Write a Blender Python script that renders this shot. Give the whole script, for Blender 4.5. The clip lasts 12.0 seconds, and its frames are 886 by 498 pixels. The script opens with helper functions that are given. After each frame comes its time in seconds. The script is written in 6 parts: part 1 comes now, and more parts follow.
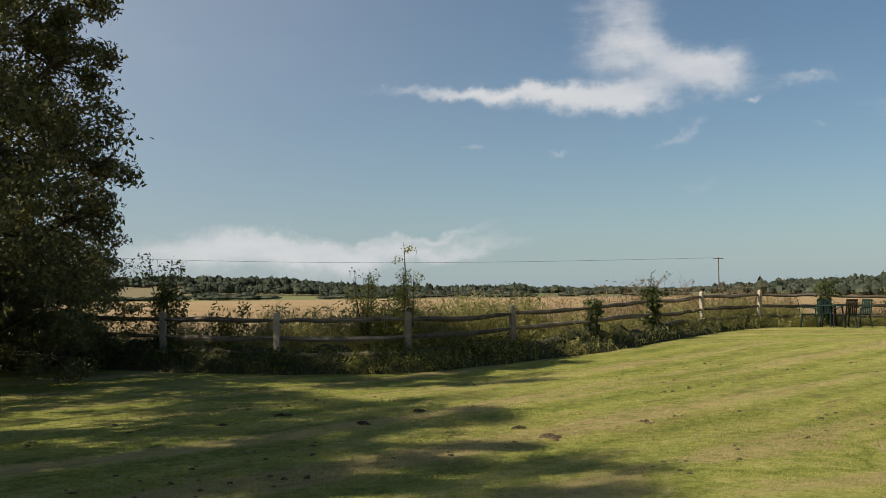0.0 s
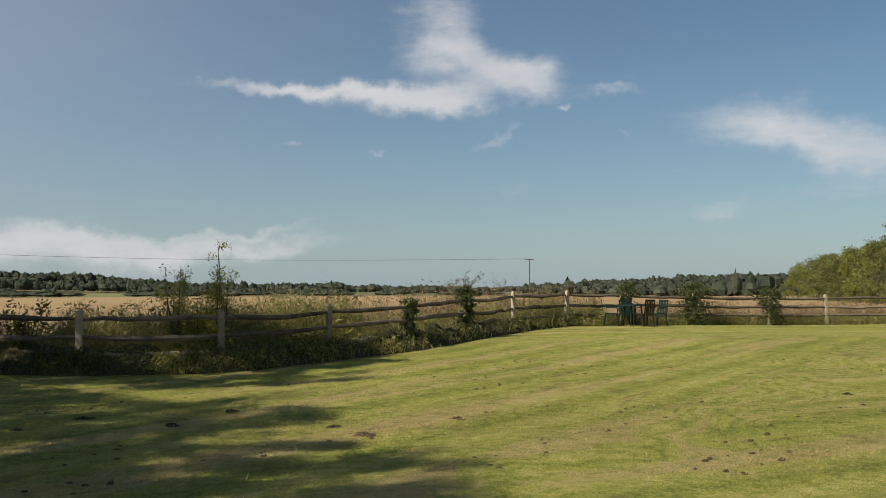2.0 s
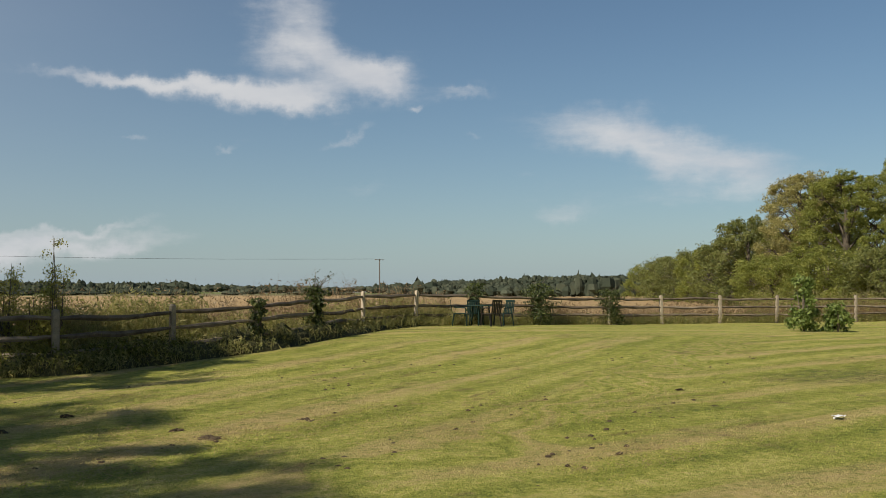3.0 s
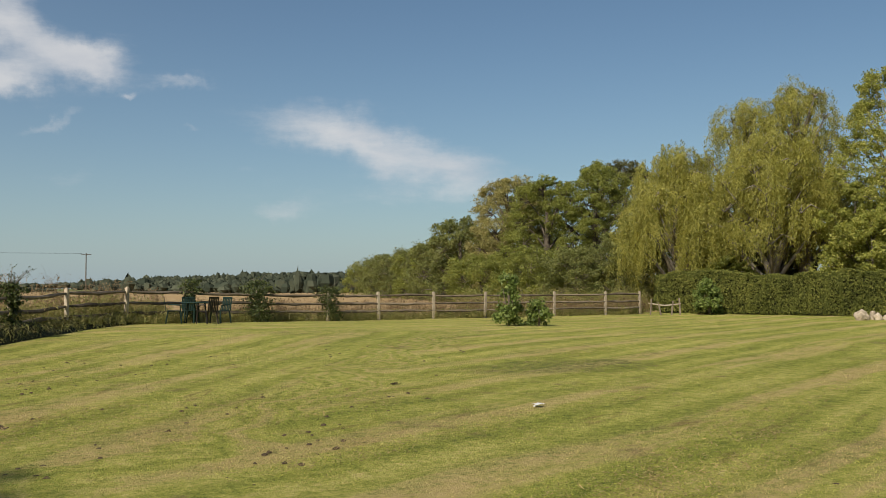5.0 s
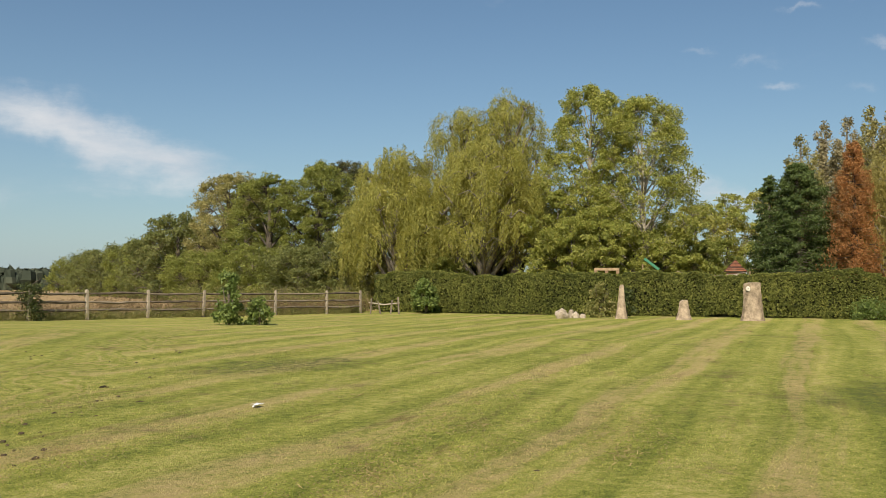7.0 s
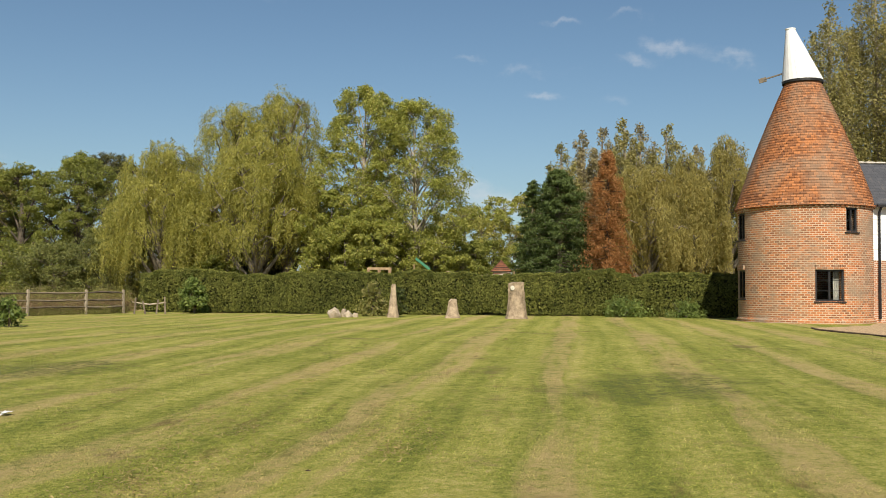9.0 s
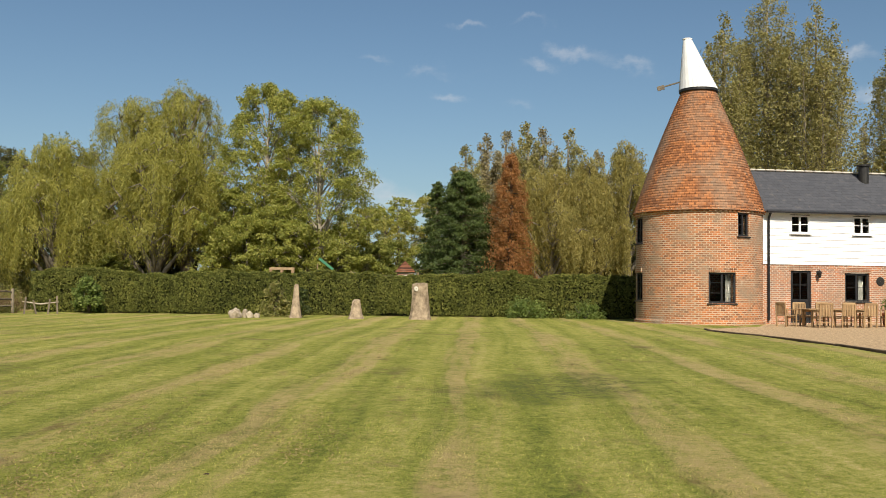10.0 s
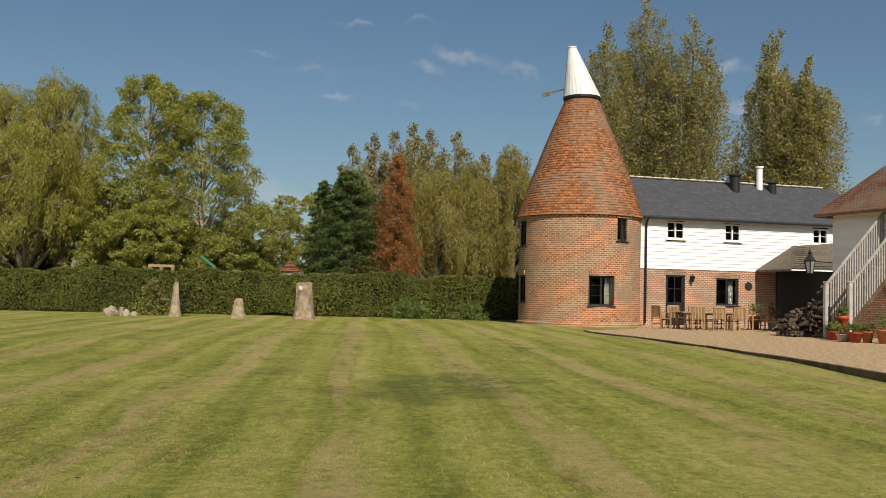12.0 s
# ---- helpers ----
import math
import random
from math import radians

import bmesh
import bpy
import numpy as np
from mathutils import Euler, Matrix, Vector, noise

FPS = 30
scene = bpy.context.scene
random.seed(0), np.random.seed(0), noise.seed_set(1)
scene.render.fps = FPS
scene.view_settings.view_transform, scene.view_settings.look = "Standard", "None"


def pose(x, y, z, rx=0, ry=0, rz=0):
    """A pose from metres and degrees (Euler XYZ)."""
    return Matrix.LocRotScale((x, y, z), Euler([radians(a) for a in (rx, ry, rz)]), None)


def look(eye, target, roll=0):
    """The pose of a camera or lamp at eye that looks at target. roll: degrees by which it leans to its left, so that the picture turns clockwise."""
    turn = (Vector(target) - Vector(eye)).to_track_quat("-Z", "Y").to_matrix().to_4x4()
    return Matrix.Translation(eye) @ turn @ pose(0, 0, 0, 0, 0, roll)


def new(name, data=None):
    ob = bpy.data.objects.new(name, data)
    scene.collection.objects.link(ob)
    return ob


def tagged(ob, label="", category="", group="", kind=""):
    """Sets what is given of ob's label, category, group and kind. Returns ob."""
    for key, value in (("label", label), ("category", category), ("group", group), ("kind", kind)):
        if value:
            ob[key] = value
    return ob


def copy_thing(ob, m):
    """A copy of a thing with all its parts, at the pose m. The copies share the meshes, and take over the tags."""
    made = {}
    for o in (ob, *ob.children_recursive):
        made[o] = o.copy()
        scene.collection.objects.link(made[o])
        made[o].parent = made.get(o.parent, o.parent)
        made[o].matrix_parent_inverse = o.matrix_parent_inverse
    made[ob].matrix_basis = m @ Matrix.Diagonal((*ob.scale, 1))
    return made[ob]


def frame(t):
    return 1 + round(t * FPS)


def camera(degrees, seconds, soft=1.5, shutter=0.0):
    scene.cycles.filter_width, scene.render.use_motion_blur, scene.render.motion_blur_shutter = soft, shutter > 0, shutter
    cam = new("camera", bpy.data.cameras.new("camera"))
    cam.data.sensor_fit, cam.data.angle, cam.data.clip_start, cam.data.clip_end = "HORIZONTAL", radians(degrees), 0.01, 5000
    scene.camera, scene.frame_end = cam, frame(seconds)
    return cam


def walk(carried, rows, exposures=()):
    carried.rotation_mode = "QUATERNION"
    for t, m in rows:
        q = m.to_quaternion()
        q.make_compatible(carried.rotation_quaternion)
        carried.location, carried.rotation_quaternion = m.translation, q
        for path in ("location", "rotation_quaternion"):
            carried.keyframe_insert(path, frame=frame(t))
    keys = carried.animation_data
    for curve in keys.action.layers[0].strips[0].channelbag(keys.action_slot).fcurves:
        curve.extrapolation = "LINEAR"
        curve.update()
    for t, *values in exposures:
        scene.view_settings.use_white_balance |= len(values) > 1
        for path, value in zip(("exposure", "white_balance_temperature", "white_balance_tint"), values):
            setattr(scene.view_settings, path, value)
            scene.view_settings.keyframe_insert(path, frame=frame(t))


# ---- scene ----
cam = camera(49.52, 12.0, soft=0.65)
EYE = 1.6
ROWS = [(0.0, 0.0, 2.79, 0.62), (0.5, -1.10, 2.74, 0.57), (1.0, -3.52, 2.69, 0.46), (1.5, -6.72, 2.64, 0.32), (2.0, -10.88, 2.63, 0.24),
        (2.5, -15.01, 2.61, 0.10), (3.0, -19.80, 2.61, 0.08), (5.0, -36.42, 2.39, 0.07), (5.5, -40.32, 2.37, 0.0), (6.0, -44.85, 2.36, -0.15),
        (6.5, -48.80, 2.36, -0.18), (7.0, -52.89, 2.36, -0.29), (7.5, -56.34, 2.34, -0.42), (9.5, -69.41, 2.42, -0.39), (10.0, -72.09, 2.47, -0.60),
        (10.5, -74.36, 2.50, -0.80), (11.0, -76.42, 2.54, -1.01), (11.5, -77.95, 2.56, -1.18), (12.0, -78.93, 2.60, -1.25)]
walk(cam, [(t, pose(0, 0, EYE, 90 + p, r, y)) for t, y, p, r in ROWS],
     exposures=[(0.0, 0.32), (2.5, 0.24), (5.0, 0.26), (6.0, 0.36), (7.5, 0.46), (9.5, 0.44), (12.0, 0.03)])

# ---- light: afternoon sun from behind the left shoulder, clear sky with a few clouds ----
SUN_AZ, SUN_EL = 116.0, 41.0     # azimuth counted to the left of the first view


def polar(az, d, z=0.0):
    """A place d metres off at azimuth az (degrees to the left of +y)."""
    a = radians(az)
    return Vector((-math.sin(a) * d, math.cos(a) * d, z))


sun_dir = polar(SUN_AZ, math.cos(radians(SUN_EL)), math.sin(radians(SUN_EL)))
sun = new("sun", bpy.data.lights.new("sun", "SUN"))
sun.data.energy, sun.data.angle, sun.data.color = 5.0, radians(0.6), (1.0, 0.91, 0.76)
sun.matrix_world = look(sun_dir * 50, (0, 0, 0))

world = bpy.data.worlds.new("sky")
scene.world = world
world.use_nodes = True


class Nodes:
    """Short hand for building node trees."""

    def __init__(self, tree):
        self.t = tree

    def n(self, kind, ins=None, **props):
        node = self.t.nodes.new("ShaderNode" + kind)
        for key, value in props.items():
            setattr(node, key, value)
        for key, value in (ins or {}).items():
            if isinstance(value, bpy.types.NodeSocket):
                self.t.links.new(value, node.inputs[key])
            else:
                node.inputs[key].default_value = value
        return node

    def math(self, op, a, b=0.0, clamp=False):
        return self.n("Math", {0: a, 1: b}, operation=op, use_clamp=clamp).outputs[0]

    def mix(self, fac, a, b, blend="MIX"):
        node = self.n("Mix", {0: fac, 6: a, 7: b}, data_type="RGBA", blend_type=blend)
        return node.outputs[2]

    def ramp(self, fac, stops):
        node = self.n("ValToRGB", {0: fac})
        el = node.color_ramp.elements
        while len(el) < len(stops):
            el.new(0.5)
        for e, (p, c) in zip(el, stops):
            e.position, e.color = p, c if len(c) == 4 else (*c, 1)
        return node.outputs[0]

    def noise(self, vec, scale, detail=3.0, rough=0.55):
        return self.n("TexNoise", {"Vector": vec, "Scale": scale, "Detail": detail, "Roughness": rough}).outputs[0]


def rgb(r, g, b):
    return (r, g, b, 1.0)


w = Nodes(world.node_tree)
world.node_tree.nodes.clear()
sky = w.n("TexSky", sky_type="NISHITA", sun_disc=False, sun_elevation=radians(SUN_EL), sun_rotation=radians(-SUN_AZ),
          air_density=1.0, dust_density=0.9, ozone_density=1.3, altitude=50)
way = w.n("TexCoord").outputs["Generated"]
sep = w.n("SeparateXYZ", {0: way})
elev = w.math("ARCSINE", sep.outputs[2])
azim = w.math("ARCTAN2", w.math("MULTIPLY", sep.outputs[0], -1.0), sep.outputs[1])
wob = w.n("TexNoise", {"Vector": way, "Scale": 11.0, "Detail": 6.0, "Roughness": 0.6})
wobs = w.n("SeparateColor", {0: wob.outputs[1]})
az_w = w.math("ADD", azim, w.math("MULTIPLY", w.math("SUBTRACT", wobs.outputs[0], 0.5), 0.10))
el_w = w.math("ADD", elev, w.math("MULTIPLY", w.math("SUBTRACT", wobs.outputs[1], 0.5), 0.075))
# clouds: azimuth, elevation, half width, half height, tilt (degrees), thickness
CLOUDS = [(-13.4, 13.3, 4.8, 1.7, 12, 1.15), (-10.6, 15.6, 3.0, 2.1, -25, 0.8), (-15.8, 12.8, 2.6, 1.3, 0, 0.8), (-1.6, 11.9, 5.4, 0.48, 3, 1.15), (-7.8, 11.6, 5.0, 0.85, -2, 1.15), (-10.6, 11.2, 3.2, 0.8, 2, 0.9),
          (-29.6, 9.2, 5.4, 1.5, 14, 0.58), (-33.4, 8.2, 5.6, 1.9, 16, 0.60), (-37.0, 6.6, 4.8, 1.7, 10, 0.55), (-26.6, 4.9, 2.8, 0.9, 0, 0.46), (-33.0, 5.4, 4.0, 0.8, 0, 0.3),
          (12.0, 2.4, 12.0, 1.2, 0, 1.0), (4.0, 2.9, 9.0, 0.8, 0, 0.85), (1.0, 3.75, 5.0, 0.28, -4, 0.6), (-0.5, 2.6, 3.0, 0.4, 0, 0.35),
          (-6.9, 8.6, 1.1, 0.28, 0, 0.75), (-2.3, 8.2, 0.8, 0.25, 0, 0.5), (-13.9, 9.4, 1.8, 0.35, -18, 0.5), (-17.9, 10.9, 0.7, 0.25, 0, 0.7), (-21.0, 11.4, 2.2, 0.4, 0, 0.45), (-21.5, 9.2, 1.0, 0.3, 0, 0.5), (-15.6, 6.6, 2.8, 0.5, -4, 0.3), (-25.0, 7.0, 2.2, 0.6, 0, 0.3),
          (-79.4, 14.0, 2.4, 0.55, 10, 0.72), (-77.2, 13.2, 1.4, 0.4, 0, 0.55), (-77.4, 15.6, 1.4, 0.35, 0, 0.5), (-73.0, 15.7, 1.4, 0.3, 0, 0.42), (-67.4, 13.6, 1.5, 0.35, 0, 0.45), (-70.2, 12.6, 1.8, 0.35, 0, 0.42), (-72.3, 11.2, 1.4, 0.4, 0, 0.5), (-75.6, 10.9, 1.3, 0.4, 0, 0.36),
          (-82.8, 13.3, 1.7, 0.45, 6, 0.5), (-71.8, 12.9, 3.4, 0.8, 0, 0.3), (-95.9, 12.6, 2.0, 0.6, 0, 0.7), (-96.0, 10.4, 1.8, 0.5, 0, 0.6), (-103.6, 9.9, 1.3, 0.4, 0, 0.5),
          (-69.2, 5.6, 3.6, 1.0, 10, 0.8), (-104.0, 8.0, 3.0, 0.6, 0, 0.3), (-58.0, 16.5, 3.0, 0.5, 0, 0.35), (60.0, 20.0, 14.0, 3.0, 0, 0.6), (150.0, 25.0, 18.0, 4.0, 5, 0.7), (-150.0, 14.0, 12.0, 2.5, 0, 0.6)]
cover = None
for ca, ce, hw, hh, tilt, thick in CLOUDS:
    da = w.math("SUBTRACT", az_w, radians(ca))
    de = w.math("SUBTRACT", el_w, radians(ce))
    c, s = math.cos(radians(tilt)), math.sin(radians(tilt))
    u = w.math("DIVIDE", w.math("ADD", w.math("MULTIPLY", da, c), w.math("MULTIPLY", de, s)), radians(hw))
    v = w.math("DIVIDE", w.math("SUBTRACT", w.math("MULTIPLY", de, c), w.math("MULTIPLY", da, s)), radians(hh))
    d2 = w.math("ADD", w.math("MULTIPLY", u, u), w.math("MULTIPLY", v, v))
    blob = w.math("MULTIPLY", w.math("EXPONENT", w.math("MULTIPLY", d2, -1.3)), thick)
    cover = blob if cover is None else w.math("ADD", cover, blob)
stretch = w.n("Mapping", {"Vector": way, "Scale": (1.0, 1.0, 2.6)}).outputs[0]
wisps = w.noise(stretch, 7.0, 7.0, 0.62)
feather = w.noise(w.n("Mapping", {"Vector": way, "Rotation": (0, 0, radians(20)), "Scale": (1.0, 1.0, 4.2)}).outputs[0], 19.0, 6.0, 0.6)
dense = w.math("ADD", cover, w.math("MULTIPLY", w.math("SUBTRACT", wisps, 0.52), 1.5))
dense = w.math("ADD", dense, w.math("MULTIPLY", w.math("SUBTRACT", feather, 0.5), 0.7))
veil = w.n("MapRange", {0: dense, 1: 0.08, 2: 1.45}, interpolation_type="SMOOTHSTEP").outputs[0]
veil = w.math("MULTIPLY", veil, w.math("MULTIPLY", cover, 3.0, clamp=True), clamp=True)
haze = w.math("EXPONENT", w.math("MULTIPLY", w.math("ABSOLUTE", elev), -14.0))
cloud_light = w.mix(w.noise(stretch, 12.0, 4.0), rgb(7.0, 7.4, 8.2), rgb(11.5, 11.2, 10.8))
clear = w.mix(1.0, sky.outputs[0], rgb(0.90, 1.03, 1.07), "MULTIPLY")
hazed = w.mix(w.math("MULTIPLY", haze, 0.62), clear, rgb(5.5, 7.05, 8.3))
# smooth pale glow mixed into the colour of the sunward side of the sky
ca = w.math("DIVIDE", w.math("SUBTRACT", azim, radians(48)), radians(36))
ce = w.math("DIVIDE", w.math("SUBTRACT", elev, radians(26)), radians(26))
pale_glow = w.math("EXPONENT", w.math("MULTIPLY", w.math("ADD", w.math("MULTIPLY", ca, ca), w.math("MULTIPLY", ce, ce)), -1.0))
pale_glow = w.math("MULTIPLY", pale_glow, w.math("ADD", 0.60, w.math("MULTIPLY", wisps, 0.3)))
hazed = w.mix(pale_glow, hazed, rgb(8.6, 9.0, 9.8))
full = w.mix(w.math("MULTIPLY", veil, 0.86), hazed, cloud_light)
bg = w.n("Background", {"Color": full, "Strength": 0.059})
w.t.links.new(bg.outputs[0], w.n("OutputWorld").inputs[0])

# ---- materials ----
def material(name):
    m = bpy.data.materials.new(name)
    m.use_nodes = True
    m.node_tree.nodes.clear()
    return m, Nodes(m.node_tree)


def finish(k, color, rough=0.8, metal=0.0, bump=None, strength=0.3, dist=0.02, spec=0.3):
    ins = {"Base Color": color, "Roughness": rough, "Metallic": metal, "Specular IOR Level": spec}
    if bump is not None:
        ins["Normal"] = k.n("Bump", {"Height": bump, "Strength": strength, "Distance": dist}).outputs[0]
    b = k.n("BsdfPrincipled", ins)
    k.t.links.new(b.outputs[0], k.n("OutputMaterial").inputs[0])


def plain(name, a, b, scale=6.0, rough=0.7, metal=0.0, bump=0.2, dist=0.01, fine=60.0):
    """Two tones mixed at two scales, with fine relief."""
    m, k = material(name)
    co = k.n("TexCoord").outputs["Object"]
    big, small = k.noise(co, scale, 4.0), k.noise(co, fine, 3.0)
    rnd = k.n("ObjectInfo").outputs["Random"]
    f = k.math("ADD", k.math("MULTIPLY", big, 0.65), k.math("MULTIPLY", small, 0.35))
    f = k.math("ADD", f, k.math("MULTIPLY", k.math("SUBTRACT", rnd, 0.5), 0.25))
    col = k.ramp(f, [(0.32, a), (0.68, b)])
    finish(k, col, rough, metal, k.math("ADD", big, small), bump, dist)
    return m


def foliage(name, dark, mid, light, trans=0.35, rough=0.55, gloss=0.3):
    """Leaves: every leaf its own tone, drifting over the crown."""
    m, k = material(name)
    co = k.n("TexCoord").outputs["Object"]
    rnd = k.n("NewGeometry").outputs["Random Per Island"]
    drift = k.noise(co, 0.45, 3.0)
    f = k.math("ADD", k.math("MULTIPLY", rnd, 0.55), k.math("MULTIPLY", drift, 0.45))
    col = k.ramp(f, [(0.22, dark), (0.5, mid), (0.78, light)])
    d = k.n("BsdfPrincipled", {"Base Color": col, "Roughness": rough, "Specular IOR Level": gloss})
    t = k.n("BsdfTranslucent", {"Color": k.mix(0.5, col, rgb(*[min(1, c * 1.6) for c in light[:3]]))})
    x = k.n("MixShader", {0: trans, 1: d.outputs[0], 2: t.outputs[0]})
    k.t.links.new(x.outputs[0], k.n("OutputMaterial").inputs[0])
    return m


M_LEAF_OAK = foliage("oak leaves", (0.080, 0.098, 0.020), (0.175, 0.200, 0.040), (0.330, 0.330, 0.080), 0.5)
# darker copy of the leaf tones, with the shade of the crowns put in
M_LEAF_DARK = foliage("leaves toned for shade", (0.042, 0.046, 0.017), (0.092, 0.093, 0.032), (0.180, 0.168, 0.062), 0.36)
M_LEAF_WILLOW = foliage("willow leaves", (0.125, 0.135, 0.026), (0.265, 0.262, 0.054), (0.440, 0.405, 0.110), 0.5)
M_LEAF_WOOD = foliage("wood leaves", (0.060, 0.076, 0.020), (0.130, 0.148, 0.040), (0.250, 0.250, 0.078), 0.4)
M_LEAF_STRAW = foliage("yellowing willow leaves", (0.150, 0.140, 0.036), (0.290, 0.255, 0.075), (0.440, 0.375, 0.130), 0.5)
M_LEAF_ASH = foliage("ash leaves", (0.100, 0.122, 0.022), (0.240, 0.262, 0.048), (0.420, 0.400, 0.105), 0.45)
M_LEAF_POPLAR = foliage("poplar leaves", (0.115, 0.112, 0.034), (0.245, 0.226, 0.070), (0.410, 0.365, 0.150), 0.45)
M_LEAF_GREY = foliage("dry poplar leaves", (0.14, 0.122, 0.060), (0.26, 0.226, 0.115), (0.39, 0.335, 0.185), 0.4)
M_LEAF_RED = foliage("copper leaves", (0.15, 0.072, 0.024), (0.31, 0.150, 0.050), (0.48, 0.250, 0.090), 0.45)
M_LEAF_FIR = foliage("fir needles", (0.030, 0.050, 0.012), (0.064, 0.094, 0.022), (0.120, 0.155, 0.040), 0.25)
M_LEAF_HEDGE = foliage("hedge leaves", (0.030, 0.039, 0.010), (0.086, 0.098, 0.021), (0.225, 0.222, 0.052), 0.3, 0.7, 0.12)
M_LEAF_LAUREL = foliage("laurel leaves", (0.055, 0.088, 0.018), (0.120, 0.165, 0.034), (0.240, 0.285, 0.078), 0.35)
M_LEAF_IVY = foliage("ivy leaves", (0.018, 0.028, 0.008), (0.045, 0.062, 0.016), (0.115, 0.130, 0.034), 0.25)
M_LEAF_WEED = foliage("weeds", (0.085, 0.105, 0.024), (0.190, 0.195, 0.048), (0.360, 0.310, 0.125), 0.45)
M_LEAF_SEED = foliage("brown seed heads", (0.080, 0.050, 0.022), (0.170, 0.115, 0.055), (0.31, 0.22, 0.12), 0.3)
M_STRAW = foliage("dead grass", (0.15, 0.115, 0.045), (0.26, 0.195, 0.080), (0.42, 0.31, 0.14), 0.2)
# greyed, bluer leaf tones: the haze of distance is put into the colour
M_LEAF_FAR = foliage("distant woods toned for haze", (0.038, 0.047, 0.034), (0.058, 0.067, 0.047), (0.086, 0.094, 0.064), 0.1, 1.0, 0.0)
M_BARK = plain("bark", (0.06, 0.048, 0.035), (0.17, 0.14, 0.105), 3.0, 0.9, 0.0, 0.6, 0.03, 30)
M_BARK_PALE = plain("pale bark", (0.15, 0.125, 0.09), (0.34, 0.30, 0.23), 3.0, 0.9, 0.0, 0.5, 0.03, 30)
# rails: oak darkened, the shade on their backlit faces put into the colour
M_RAIL = plain("cleft oak toned for shade", (0.075, 0.058, 0.042), (0.23, 0.185, 0.135), 3.0, 0.85, 0.0, 0.5, 0.01, 45)
# posts: the same weathered oak, its colour lightened for the sun on them
M_OAK_GREY = plain("weathered oak", (0.20, 0.165, 0.12), (0.46, 0.385, 0.285), 3.0, 0.85, 0.0, 0.5, 0.01, 45)


HILL_AZ = (-60, -45, -32, -25, -21, -16, -10.5, -6.6, -3.9, -0.5, 2.8, 5.5, 9.5, 14, 20, 40, 60)
HILL_UP = (6, 12, 13, 12, 7, 3, 0.5, 3.5, 7.5, 4.5, 6, 8.5, 17, 21, 18, 16, 5)


def ground_z(x, y):
    """Height of the lawn and fields."""
    r = math.hypot(x, y)
    s = min(1.0, max(0.0, (r - 8) / 22))
    z = 0.22 * s * s * (3 - 2 * s)
    z += 0.22 * math.exp(-((x - 11) / 8) ** 2 - ((y - 31) / 7) ** 2)
    z -= 0.10 * math.exp(-((x + 3) / 7) ** 2 - ((y - 20) / 5) ** 2)
    if r > 60:
        z -= 0.25 * min(1, (r - 60) / 200)
    if r > 620:
        k = min(1.0, (r - 620) / 780)
        z += float(np.interp(math.degrees(math.atan2(-x, y)), HILL_AZ, HILL_UP)) * k * k * (3 - 2 * k)
    return z


